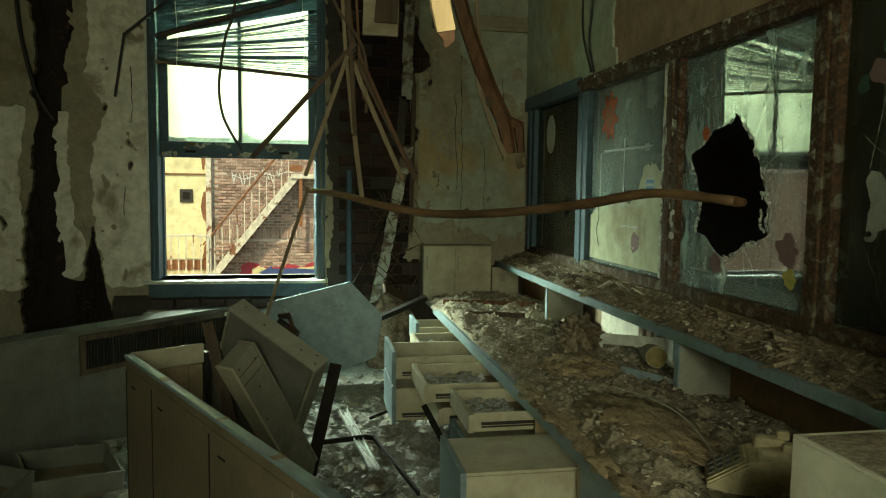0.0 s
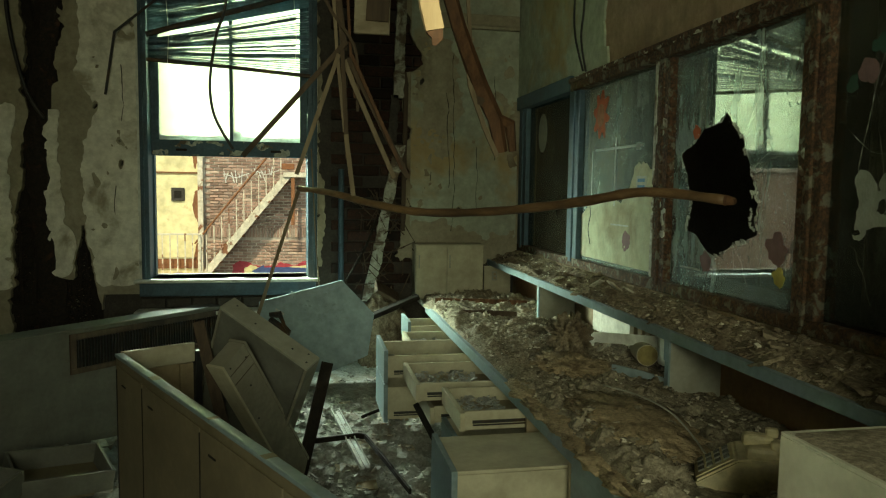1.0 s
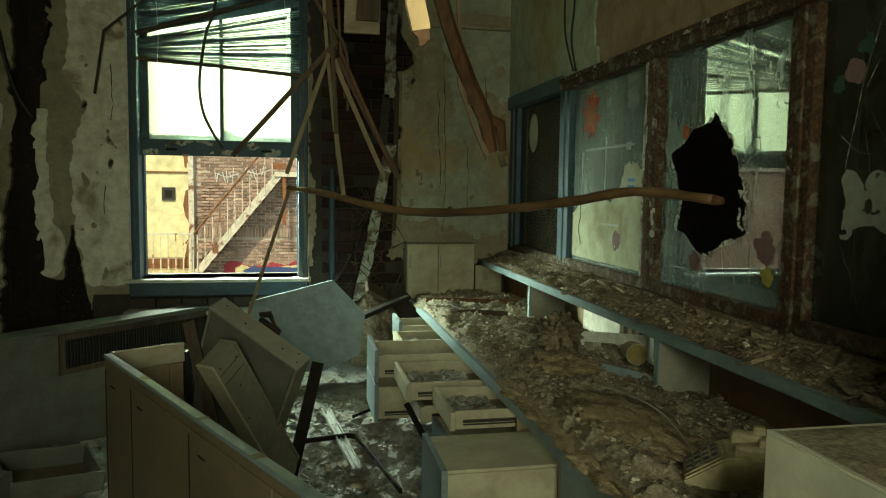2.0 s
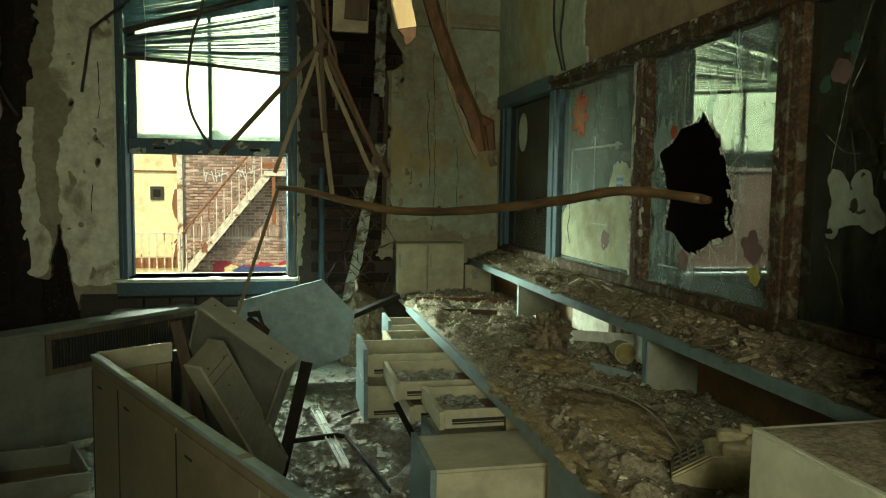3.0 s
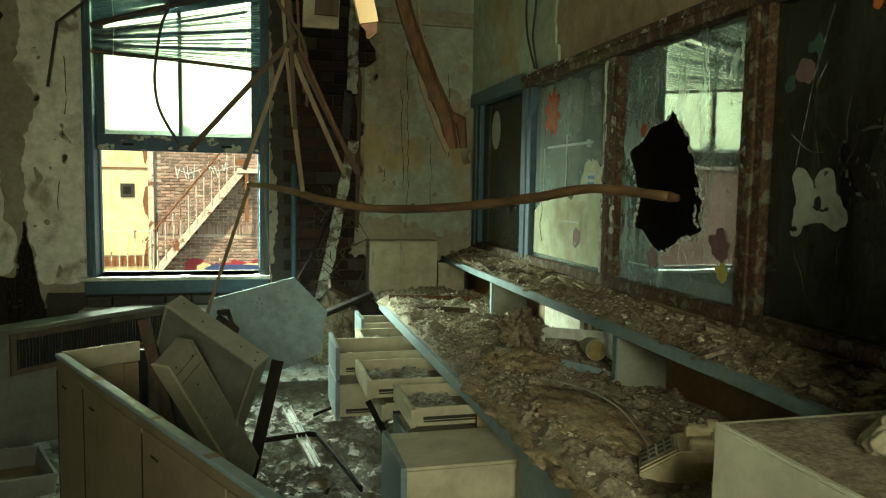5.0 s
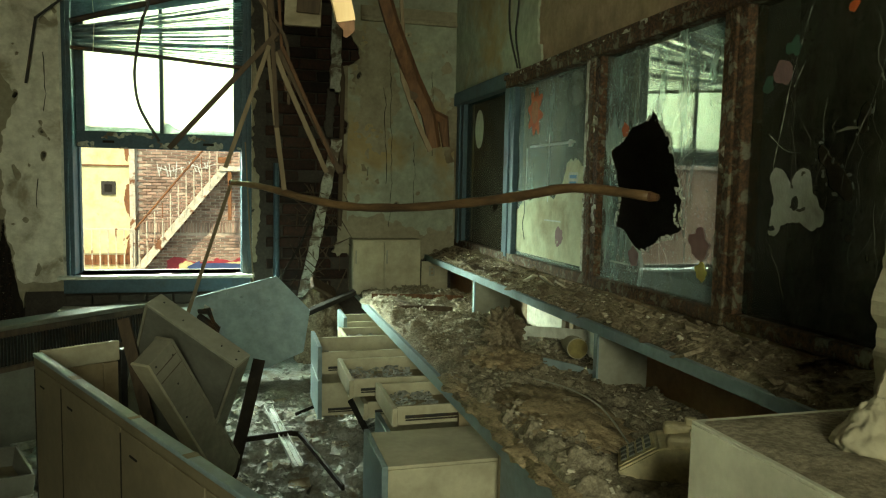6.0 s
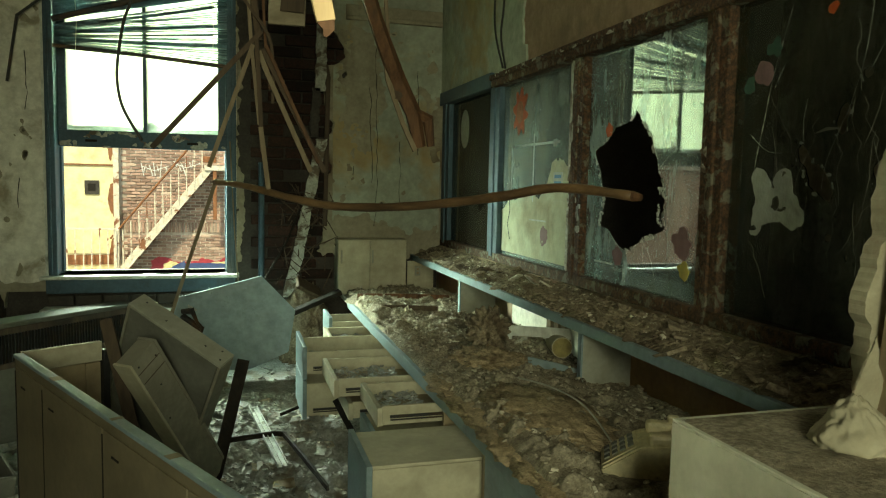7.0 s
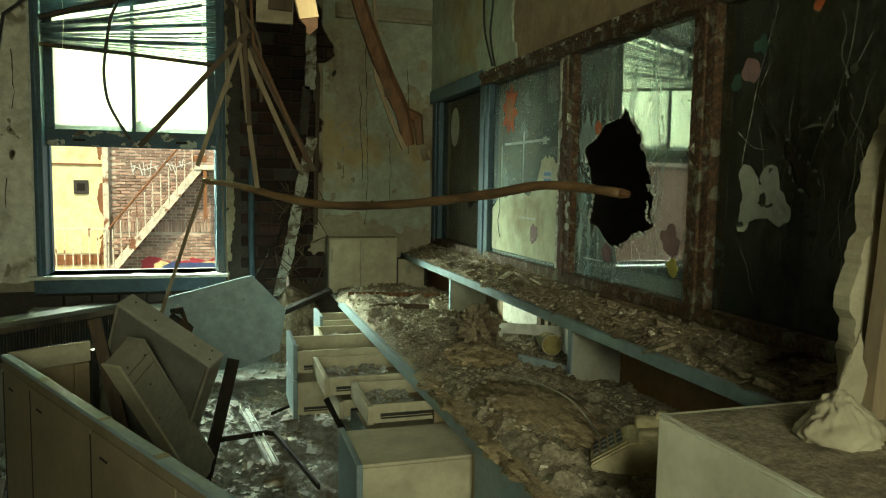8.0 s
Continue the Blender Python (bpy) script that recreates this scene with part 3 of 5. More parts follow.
glazing = thing("window_1", (XR, 2.9, GZ0), "old interior window row with rusted posts and dirty panes", "window", kind="structure")
for y0, y1, mat in POSTS:
    bm = bmesh.new()
    box(bm, XR - 0.003, XR + 0.07, y0, y1, GZ0 - 0.05, GZ1 + 0.06, 0.006)
    box(bm, XR - 0.012, XR + 0.02, y0 + (y1 - y0) * 0.36, y0 + (y1 - y0) * 0.64, GZ0 - 0.03, GZ1 + 0.03, 0.004)
    post = part("post", bm, mat, glazing, "rust-eaten post with remnants of paint" if mat == "rust" else "blue-grey painted post")
    if mat == "rust" and y0 > 1:
        # scales of old paint standing on the rust
        sheet("paint_scale", lambda u, v, y0=y0, y1=y1: min(0.12 * noise.noise(Vector((u * 9, v * 5, y0))) + 0.06 * noise.noise(Vector((u * 40, v * 30, 3))) + (0.06 if u > y1 - 0.02 and y0 > 2.5 else -0.045), rect(u, v, y0, y1, GZ0, GZ1 + 0.05)),
              y0, y1, GZ0, GZ1 + 0.05, 0.008, lambda u, v, d: (d, u, v), XR - 0.0065, XR - 0.0032, "flaking", post)
bm = bmesh.new()
box(bm, XR - 0.022, XR + 0.08, 0.55, 3.90, GZ1, GZ1 + 0.050, 0.006)
box(bm, XR - 0.034, XR + 0.03, 0.55, 3.90, GZ1 + 0.040, GZ1 + 0.070, 0.006)
head = part("head_rail", bm, "rust", glazing, "rust-eaten head rail")
sheet("paint_scale", lambda u, v: min(0.07 * noise.noise(Vector((u * 14, v * 30, 4))) + 0.07 * noise.noise(Vector((u * 55, v * 60, 3))) - 0.030, rect(u, v, 0.6, 3.88, GZ1 + 0.042, GZ1 + 0.068)),
      0.6, 3.88, GZ1, GZ1 + 0.082, 0.009, lambda u, v, d: (d, u, v), XR - 0.0365, XR - 0.0345, "flaking", head)
part("head_rail", boxm(XR - 0.026, XR + 0.08, 3.90, 4.93, GZ1 + 0.002, GZ1 + 0.09, 0.006), "blue_paint", glazing, "blue-grey painted head rail")
bm = bmesh.new()
box(bm, XR - 0.006, XR + 0.08, 0.55, 4.93, GZ0 - 0.055, GZ0 - 0.008, 0.006)
part("bottom_rail", bm, "rust", glazing)


def hole_big(u, v):
    left = along([(1.25, 2.45), (1.266, 2.514), (1.332, 2.61), (1.34, 2.672), (1.446, 2.641), (1.585, 2.699), (1.645, 2.743), (1.686, 2.635), (1.738, 2.571), (1.752, 2.45), (1.79, 2.43)], v)
    right = along([(1.25, 2.449), (1.293, 2.37), (1.332, 2.26), (1.357, 2.19), (1.385, 2.227), (1.475, 2.216), (1.575, 2.259), (1.699, 2.323), (1.79, 2.427)], v)
    return min(left - u, u - right, v - 1.252, 1.788 - v) + 0.012 * noise.noise(Vector((u * 26, v * 26, 2))) + 0.009 * noise.noise(Vector((u * 70, v * 70, 2)))


def cap(u, v, a, b2, r):
    """Above zero within r of the stroke from a to b2."""
    du, dv = b2[0] - a[0], b2[1] - a[1]
    q = min(1, max(0, ((u - a[0]) * du + (v - a[1]) * dv) / (du * du + dv * dv + 1e-9)))
    return r - math.hypot(u - a[0] - q * du, v - a[1] - q * dv)


def torn(strokes, seed, amp=0.012):
    return lambda u, v: max(cap(u, v, *k) for k in strokes) + amp * noise.noise(Vector((u * 38, v * 38, seed))) + amp * 0.6 * noise.noise(Vector((u * 90, v * 90, seed)))


def pane(y0, y1, field, mat, label, step=0.02):
    return sheet("pane", lambda u, v: min(rect(u, v, y0 - 0.01, y1 + 0.01, GZ0 - 0.01, GZ1 + 0.01), field(u, v)), y0 - 0.012, y1 + 0.012, GZ0 - 0.012, GZ1 + 0.012, step,
                 lambda u, v, d: (d, u, v), XR + 0.028, XR + 0.031, mat, glazing, label)


pane(3.955, 4.77, lambda u, v: -noisy_poly(4.17, 1.41, 0.06, 3.0, 0.5)(u, v), "glass_soot", "dirty dark pane with a small hole")
pane(2.915, 3.80, lambda u, v: 1, "glass", "dirty pane with painted flower and tape")
pane(1.98, 2.79, lambda u, v: -hole_big(u, v), "glass_milky", "smashed pane with a large jagged hole", 0.012)
small = [torn([((1.586, 1.60), (1.545, 1.548), 0.016), ((1.545, 1.548), (1.500, 1.498), 0.026)], 5), torn([((1.452, 1.70), (1.46, 1.655), 0.016)], 8, 0.008), torn([((1.39, 1.785), (1.388, 1.78), 0.013)], 6, 0.006),
         torn([((1.325, 1.545), (1.295, 1.50), 0.030)], 7), torn([((1.422, 1.335), (1.42, 1.33), 0.008)], 4, 0.008), torn([((1.483, 1.377), (1.476, 1.38), 0.010)], 4, 0.008)]
pane(0.70, 1.868, lambda u, v: -max(f(u, v) for f in small), "glass_dark", "sooty pane with several small ragged holes", 0.009)

# dark room behind the partition
back_room = thing("wall_backroom", (4.4, 0, 0), "unlit room behind the partition", "wall", kind="structure")
part("plaster_coat", boxm(4.4, 4.6, YS, YB + 0.05, 0, CEIL), "dark_room", back_room)

# window with broken blind
window = thing("window_2", (-0.49, YB, WZ0), "old double-hung window with blue-grey frame, lower sash open", "window", kind="structure")
YO = YB + 0.06
for x0, x1, nm in ((WX0 - 0.022, WX0 + 0.030, "casing"), (WX1 - 0.030, WX1 + 0.035, "casing")):
    bm = bmesh.new()
    box(bm, x0, x1, YB - 0.022, YB + 0.05, WZ0, WZ1 + 0.1, 0.005)
    xi = x0 + 0.012 if x0 < -0.5 else x1 - 0.012
    box(bm, min(xi, (x0 + x1) / 2), max(xi, (x0 + x1) / 2), YB - 0.032, YB, WZ0, WZ1 + 0.1, 0.004)
    part(nm, bm, "blue_paint", window)
for x0, x1 in ((WX0, WX0 + 0.028), (WX1 - 0.028, WX1)):
    bm = bmesh.new()
    box(bm, x0, x1, YB + 0.05, YB + 0.24, WZ0, WZ1, 0.003)
    box(bm, x0 - (0.012 if x0 > -0.5 else -0.012), x1 + (0.012 if x0 < -0.5 else -0.012), YB + 0.12, YB + 0.14, WZ0, WZ1, 0.003)
    part("jamb", bm, "blue_paint", window)
part("head_casing", boxm(WX0 - 0.022, WX1 + 0.035, YB - 0.022, YB + 0.2, WZ1, WZ1 + 0.11, 0.005), "blue_paint", window)
sash = part("upper_sash", boxm(WX0 + 0.028, WX1 - 0.028, YO + 0.02, YO + 0.06, 1.690, 1.795, 0.006), "blue_paint", window, "weathered meeting rail with flaking paint")
sheet("paint_scale", lambda u, v: min(0.1 * noise.noise(Vector((u * 9, v * 16, 4))) + 0.05 * noise.noise(Vector((u * 40, v * 40, 3))) - 0.022, rect(u, v, WX0 + 0.03, WX1 - 0.03, 1.695, 1.79)),
      WX0 + 0.03, WX1 - 0.03, 1.69, 1.795, 0.008, lambda u, v, d: (u, d, v), YO + 0.017, YO + 0.021, "flaking", sash)
for x in (-0.80, -0.19):
    part("finger_slot", boxm(x - 0.035, x + 0.035, YO + 0.014, YO + 0.0195, 1.722, 1.738, 0.002), "blackish", sash, "dark worn finger slot")
for x0, x1 in ((WX0 + 0.030, WX0 + 0.080), (-0.492, -0.470), (WX1 - 0.080, WX1 - 0.030)):
    part("sash_stile", boxm(x0, x1, YO + 0.022, YO + 0.058, 1.795, WZ1, 0.004), "blue_paint", sash)
for x0, x1 in ((WX0 + 0.075, -0.487), (-0.475, WX1 - 0.075)):
    sheet("grime", lambda u, v: 0.030 + 0.02 * fbm(u * 12, v * 12, 3.0, 3) + 0.05 * max(0, 1 - abs(u + 0.44) / 0.05) - (v - 1.795), x0, x1, 1.785, 1.88, 0.006, lambda u, v, d: (u, d, v), YO + 0.034, YO + 0.0375, "pane_grime", sash, "bluish grime along the pane's foot")
    p = part("pane", boxm(x0, x1, YO + 0.038, YO + 0.043, 1.78, WZ1), "frosted", sash, "whitened frosted pane")
sheet("paint_edge", lambda u, v: 0.007 - abs(u - WX0 + 0.030 + 0.004 * noise.noise(Vector((v * 9, 3, 0)))) + 0.004 * noise.noise(Vector((u * 60, v * 40, 2))), WX0 - 0.05, WX0 - 0.012, WZ0, WZ1 + 0.1, 0.004,
      lambda u, v, d: (u, d, v), YB - 0.016, YB - 0.004, "sill_white", window, "curling white paint edge along the casing")
sill = part("window_sill", boxm(-1.085, 0.10, YB - 0.075, YB + 0.26, WZ0 - 0.022, WZ0, 0.006), "sill_white", window, "chipped white-painted sill")
part("apron", boxm(-1.06, 0.075, YB - 0.022, YB + 0.05, WZ0 - 0.115, WZ0 - 0.024, 0.004), "blue_paint", window)

# ---- the built-in desk, its drawers and the shelf above ----
DX, DZ, SX, SZ = 0.76, 0.75, 1.262, 1.003     # desk edge and height, shelf edge and height
desk = thing("built_in_desk", (DX, 2.6, 0), "long built-in desk with blue edge, buried in rubble", "desk")
part("desktop", boxm(DX + 0.004, XR, 0.28, 4.93, DZ - 0.03, DZ - 0.002), "cream_grey", desk)
part("edge_band", boxm(DX, DX + 0.022, 0.28, 4.55, DZ - 0.048, DZ + 0.004, 0.003), "blue_edge", desk, "blue laminate edge band")
# knee panels between the drawer openings
for y0, y1 in ((0.30, 1.12), (1.13, 1.60), (1.61, 2.00)):
    p = part("door", boxm(DX + 0.026, DX + 0.046, y0 + 0.004, y1 - 0.004, 0.08, DZ - 0.055, 0.003), "blue_edge", desk, "blue-grey cabinet door")
for y in (0.29, 1.125, 1.605, 2.02, 2.46, 2.86, 3.30, 3.72, 4.10, 4.45):
    part("partition", boxm(DX + 0.03, XR, y - 0.009, y + 0.009, 0.0, DZ - 0.03, 0.002), "tan", desk)
part("plinth", boxm(DX + 0.06, DX + 0.08, 0.30, 4.45, 0.0, 0.08), "wood_dark", desk)
part("filler", boxm(DX + 0.026, DX + 0.046, 2.03, 2.45, 0.10, 0.34, 0.003), "blue_edge", desk)


def drawer(x0, x1, y0, y1, z0, z1, label, front=(0.03, 0.02), blue=True, lid=False, material="cream"):
    """A drawer drawn out towards -x: bottom, two sides, a back and a front, with a runner on each side."""
    d = thing("drawer", ((x0 + x1) / 2, (y0 + y1) / 2, z0), label, "drawer", "desk drawers")
    th = 0.014
    part("bottom", boxm(x0, x1, y0 + th, y1 - th, z0 + 0.006, z0 + 0.014), "tan", d)
    part("side", boxm(x0, x1, y0, y0 + th, z0, z1, 0.002), material, d)
    part("side", boxm(x0, x1, y1 - th, y1, z0, z1, 0.002), material, d)
    part("back", boxm(x1 - th, x1, y0 + th, y1 - th, z0, z1 - 0.01), "tan", d)
    part("front", boxm(x0 - 0.02, x0, y0 - 0.018, y1 + 0.018, z0 - front[1], z1 + front[0], 0.003), "blue_edge" if blue else "cream", d, "blue laminate drawer front" if blue else "")
    for y in (y0 - 0.007, y1):
        bm = boxm(x0 + 0.03, x1 + 0.12, y, y + 0.007, z0 + 0.026, z0 + 0.036)
        box(bm, x0 + 0.03, x1 + 0.12, y - 0.003 if y < y1 else y + 0.007, y if y < y1 else y + 0.010, z0 + 0.018, z0 + 0.023)
        part("runner", bm, "metal_dark", d, "black steel runner")
    if lid:
        part("lid", boxm(x0 + 0.001, x1, y0 + 0.001, y1 - 0.001, z1 + 0.001, z1 + 0.012, 0.002), material, d)
    return d


drawer(0.385, 0.90, 3.34, 3.68, 0.60, 0.705, "cream drawer with tall blue front, pulled out over rubble", (0.03, 0.02))
drawer(0.385, 0.90, 3.34, 3.68, 0.40, 0.555, "lower cream drawer with blue front, pulled far out", (0.018, 0.01))
drawer(0.47, 0.92, 2.90, 3.26, 0.615, 0.690, "shallow cream drawer without its front, full of dust", (0.0, 0.0), False)
drawer(0.53, 0.92, 2.90, 3.26, 0.52, 0.59, "low cream drawer hanging on bent runners", (0.0, 0.0), False)
drawer(0.57, 0.95, 2.50, 2.82, 0.62, 0.690, "dusty cream drawer half pulled out", (0.0, 0.0), False)
drawer(0.57, 0.95, 2.50, 2.82, 0.30, 0.565, "deep cream drawer with a blue front below the desk", (0.0, 0.01))
drawer(0.61, 0.95, 4.14, 4.40, 0.60, 0.69, "small cream drawer at the desk's far end", (0.03, 0.01))
drawer(0.57, 0.95, 3.78, 4.06, 0.60, 0.675, "small cream drawer half open beside the others", (0.0, 0.01), False)
box_drawer = drawer(0.455, 1.02, 2.085, 2.40, 0.28, 0.625, "deep lidded cream drawer with blue front, pulled out", (0.02, 0.02), True, True)
drawer(0.40, 0.80, 1.72, 1.98, 0.14, 0.40, "low cream drawer with its side board split", (0.0, 0.0), False)

shelf = thing("wall_shelf", (SX, 2.6, SZ), "long blue-edged shelf over the desk covered in rubble", "shelf")
part("shelf_board", boxm(SX + 0.004, XR, 0.30, 4.93, SZ - 0.026, SZ), "cream_grey", shelf)
part("edge_band", boxm(SX, SX + 0.02, 0.30, 4.93, SZ - 0.036, SZ + 0.003, 0.003), "blue_edge", shelf, "blue laminate edge band")
for y, mat in ((3.79, "cream_grey"), (2.335, "cream_grey"), (1.05, "tan")):
    s = part("support", boxm(SX + 0.012, XR - 0.004, y - 0.012, y + 0.012, DZ, SZ - 0.03, 0.002), mat, shelf)
    part("edge_strip", boxm(SX + 0.004, SX + 0.0115, y - 0.014, y + 0.014, DZ, SZ - 0.036), "blue_edge", s)
# boards closing the gap behind, between desk and shelf
for y0, y1, mat, lab in ((1.06, 2.32, "brown_board", "brown hardboard panel"), (2.35, 3.50, "paint_pale", "pale painted panel"), (3.80, 4.90, "brown_board", "brown hardboard panel")):
    ob = part("back_panel", boxm(XR - 0.012, XR - 0.001, y0, y1, DZ, SZ - 0.03), mat, shelf, lab)
for y, mat in ((2.98, "wood_pale"), (2.90, "tan"), (2.83, "wood_pale"), (2.66, "blue_edge")):
    part("cleat", boxm(XR - 0.045, XR - 0.013, y - 0.022, y + 0.022, DZ + 0.06, SZ - 0.03, 0.003), mat, shelf)

low = thing("low_cabinet", (0.97, 4.86, DZ), "pale low cabinet with two doors on the desk's far end", "cabinet")
part("body", boxm(0.735, 1.205, 4.80, 4.97, DZ, 1.12, 0.004), "cream", low)
for x0, x1 in ((0.74, 0.945), (0.95, 1.20)):
    dd = part("door", boxm(x0, x1, 4.785, 4.799, DZ + 0.015, 1.112, 0.003), "cream", low)
    part("handle", boxm(x0 + 0.012, x0 + 0.022, 4.776, 4.784, 0.96, 1.05, 0.002), "cream_grey", dd)
side = thing("outlet_panel", (1.30, 4.8, DZ), "cream panel with a power outlet beside the low cabinet", "panel")
part("board", boxm(1.212, 1.40, 4.80, 4.815, DZ, 0.97, 0.002), "cream", side)
o = part("outlet", boxm(1.265, 1.305, 4.794, 4.7995, 0.87, 0.935, 0.004), "cream_grey", side)
for z in (0.888, 0.915):
    part("socket", boxm(1.277, 1.293, 4.791, 4.7938, z - 0.007, z + 0.007, 0.002), "tan", o)

# raised box at the near end of the desk, with broken plaster on it
rb = thing("counter_cabinet", (1.02, 0.66, DZ), "pale raised cabinet with dusty top at the desk's end", "cabinet")
part("body", boxm(0.766, 1.25, 0.30, 1.026, DZ, 1.1, 0.001), "cream_pale", rb)
part("top_board", boxm(0.766, 1.25, 0.30, 1.026, 1.1002, 1.106, 0.0015), "cream_pale", rb, "worn dusty top board")

# ---- rubble ----


def desk_h(x, y):
    n = 0.5 + 0.5 * fbm(x * 4, y * 4, 1.0, 5)
    e = min(1, max(0, (x - DX - 0.015) / 0.06))
    near = min(1, max(0, (2.6 - y) / 0.8))
    h = 0.012 + 0.045 * n + 0.030 * near * (0.6 + 0.5 * fbm(x * 2, y * 2, 6.0, 3)) + 0.040 * max(0, fbm(x * 11, y * 11, 3.0, 6)) + 0.013 * fbm(x * 34, y * 34, 4.0, 4)
    if 1.27 < x and y < 2.33:
        h *= 0.45
    if 0.93 < x < 1.28 and 1.44 < y < 1.80:
        h *= 0.35
    return max(0.003, h * (0.35 + 0.65 * e))


def shelf_h(x, y):
    e = min(1, max(0, (x - SX - 0.01) / 0.05))
    b = min(1, max(0, (x - SX) / 0.2))
    return 0.004 + e * (0.006 + 0.020 * (0.5 + 0.5 * fbm(x * 6, y * 6, 2.0, 5)) + 0.022 * b + 0.028 * b ** 4 + 0.016 * max(0, fbm(x * 20, y * 20, 5.0, 4)))


def ease(q):
    q = min(1, max(0, q))
    return q * q * (3 - 2 * q)


def floor_h(x, y):
    deep = 0.25 * ease((y - 2.1) / 1.3) * ease((x + 0.75) / 0.6)
    rough = 1 - 0.75 * ease((y - 3.9) / 0.3) * ease((x + 0.4) / 0.3)
    h = 0.04 + deep + rough * (0.05 * fbm(x * 2.2, y * 2.2, 3.0, 4) + 0.05 * fbm(x * 7, y * 7, 8.0, 4) + 0.026 * fbm(x * 18, y * 18, 1.0, 4))
    return max(0.004, h)


h1 = heap("rubble", DX + 0.012, XR - 0.01, 1.04, 4.78, desk_h, 0.010, "rubble", DZ - 0.001)
tagged(h1, "brown plaster dust and rubble heaped on the desk", "rubble", kind="stuff")
h2 = heap("rubble", SX + 0.012, XR - 0.008, 0.32, 4.90, shelf_h, 0.0125, "rubble_brown", SZ)
tagged(h2, "layer of plaster dust and chips on the shelf", "rubble", kind="stuff")
h3 = heap("rubble", XW + 0.05, DX + 0.25, YS + 0.05, YB + 0.02, floor_h, 0.022, "rubble_grey", 0.0)
tagged(h3, "grey plaster rubble covering the floor", "rubble", kind="stuff")
h4 = heap("rubble", 0.775, 1.24, 0.31, 1.015, lambda x, y: -0.002 + 0.014 * max(0, fbm(x * 8, y * 8, 2.0, 5)) + 0.004 * max(0, fbm(x * 40, y * 40)), 0.012, "rubble", 1.106)
tagged(h4, "thin plaster dust on the cabinet top", "rubble", kind="stuff")


def on_desk(r):
    x, y = r.uniform(DX + 0.02, XR - 0.03), 1.06 + 3.7 * r.random()
    if y < 2.3 and r.random() < 0.15 or (0.95 < x < 1.26 and 1.46 < y < 1.78):
        return None
    return (x, y, DZ + desk_h(x, y) + 0.002)


def on_far_desk(r):
    p = on_desk(r)
    return p if p and p[1] > 2.3 else None


def on_shelf(r):
    x, y = r.uniform(SX + 0.015, XR - 0.03), r.uniform(0.4, 4.85)
    return (x, y, SZ + shelf_h(x, y))


def on_floor(r):
    x, y = r.uniform(-0.4, 0.75), 2.2 + 1.85 * r.random() if r.random() < 0.94 else r.uniform(3.9, 4.8)
    return (x, y, floor_h(x, y) + 0.005)


def on_floor_west(r):
    x, y = r.uniform(-1.6, -0.3), r.uniform(2.6, 4.3)
    return (x, y, floor_h(x, y) + 0.005)


for nm, cnt, sp, sz, mat, sd, lab in (
        ("plaster_chips", 2000, on_desk, (0.003, 0.005, 0.008, 0.013, 0.02), "chip", 11, "small pale plaster chips on the desk"),
        ("rubble_pieces", 4200, on_desk, (0.004, 0.007, 0.011, 0.016, 0.024), "rubble", 12, "brown rubble pieces on the desk"),
        ("plaster_chips", 650, on_shelf, (0.004, 0.006, 0.010, 0.018), "chip", 13, "small pale plaster chips on the shelf"),
        ("rubble_pieces", 3600, on_shelf, (0.004, 0.007, 0.011, 0.02), "rubble_brown", 14, "brown rubble pieces on the shelf"),
        ("plaster_flakes", 420, on_shelf, (0.02, 0.035, 0.055, 0.08), "rubble_brown", 18, "flat brown flakes of fallen plaster"),
        ("plaster_flakes", 300, on_far_desk, (0.02, 0.04, 0.06, 0.09), "rubble", 19, "flat flakes of fallen ceiling plaster"),
        ("plaster_chips", 7500, on_floor, (0.006, 0.010, 0.016, 0.026, 0.042), "rubble_grey", 15, "grey broken plaster pieces on the floor"),
        ("plaster_chips", 130, on_floor, (0.02, 0.035, 0.05, 0.085), "chip", 16, "pale broken boards and plaster on the floor"),
        ("plaster_chips", 500, on_floor_west, (0.03, 0.06, 0.12), "rubble_grey", 17, "grey broken plaster pieces by the wall")):
    tagged(chips(nm, cnt, sp, sz, mat, sd, None, 0.45 if "desk" in lab or "shelf" in lab else 0.3 if cnt > 6000 else 0.16), lab, "rubble", kind="stuff")
for (x0, x1, y0, y1, z), sd in (((0.40, 0.76, 3.36, 3.66, 0.622), 31), ((0.48, 0.76, 2.92, 3.24, 0.64), 32), ((0.58, 0.76, 2.52, 2.80, 0.645), 33), ((0.59, 0.76, 3.80, 4.04, 0.625), 34)):
    tagged(chips("rubbish", 240, lambda r: (r.uniform(x0, x1), r.uniform(y0, y1), z + 0.014 * r.random()), (0.008, 0.015, 0.03), "rubble_grey", sd, None, 0.25), "dust and plaster bits lying in an open drawer", "rubble", kind="stuff")


def lump(name, centre, size, material, seed, label, category, knobs=1.0):
    bm = bmesh.new()
    bmesh.ops.create_icosphere(bm, subdivisions=5, radius=1.0)
    for v in bm.verts:
        p = v.co.copy()
        k = 1 + knobs * (0.30 * noise.noise(p * 2.2 + Vector((seed, 0, 0))) + 0.22 * noise.noise(p * 6 + Vector((0, seed, 0))) + 0.16 * noise.noise(p * 13) + 0.08 * noise.noise(p * 29))
        v.co = Vector((p.x * size[0], p.y * size[1], p.z * size[2])) * k + Vector(centre)
    return tagged(part(name, bm, material, smooth=True), label, category)


lump("debris_clump", (1.10, 2.86, 0.875), (0.075, 0.11, 0.085), "rubble_brown", 3.0, "shaggy grey clump of fallen insulation on the desk", "rubble", 1.9)
lump("debris_clump", (1.05, 2.70, 0.80), (0.12, 0.16, 0.035), "insulation", 8.0, "flat brown slab of matted insulation on the desk", "rubble", 1.2)
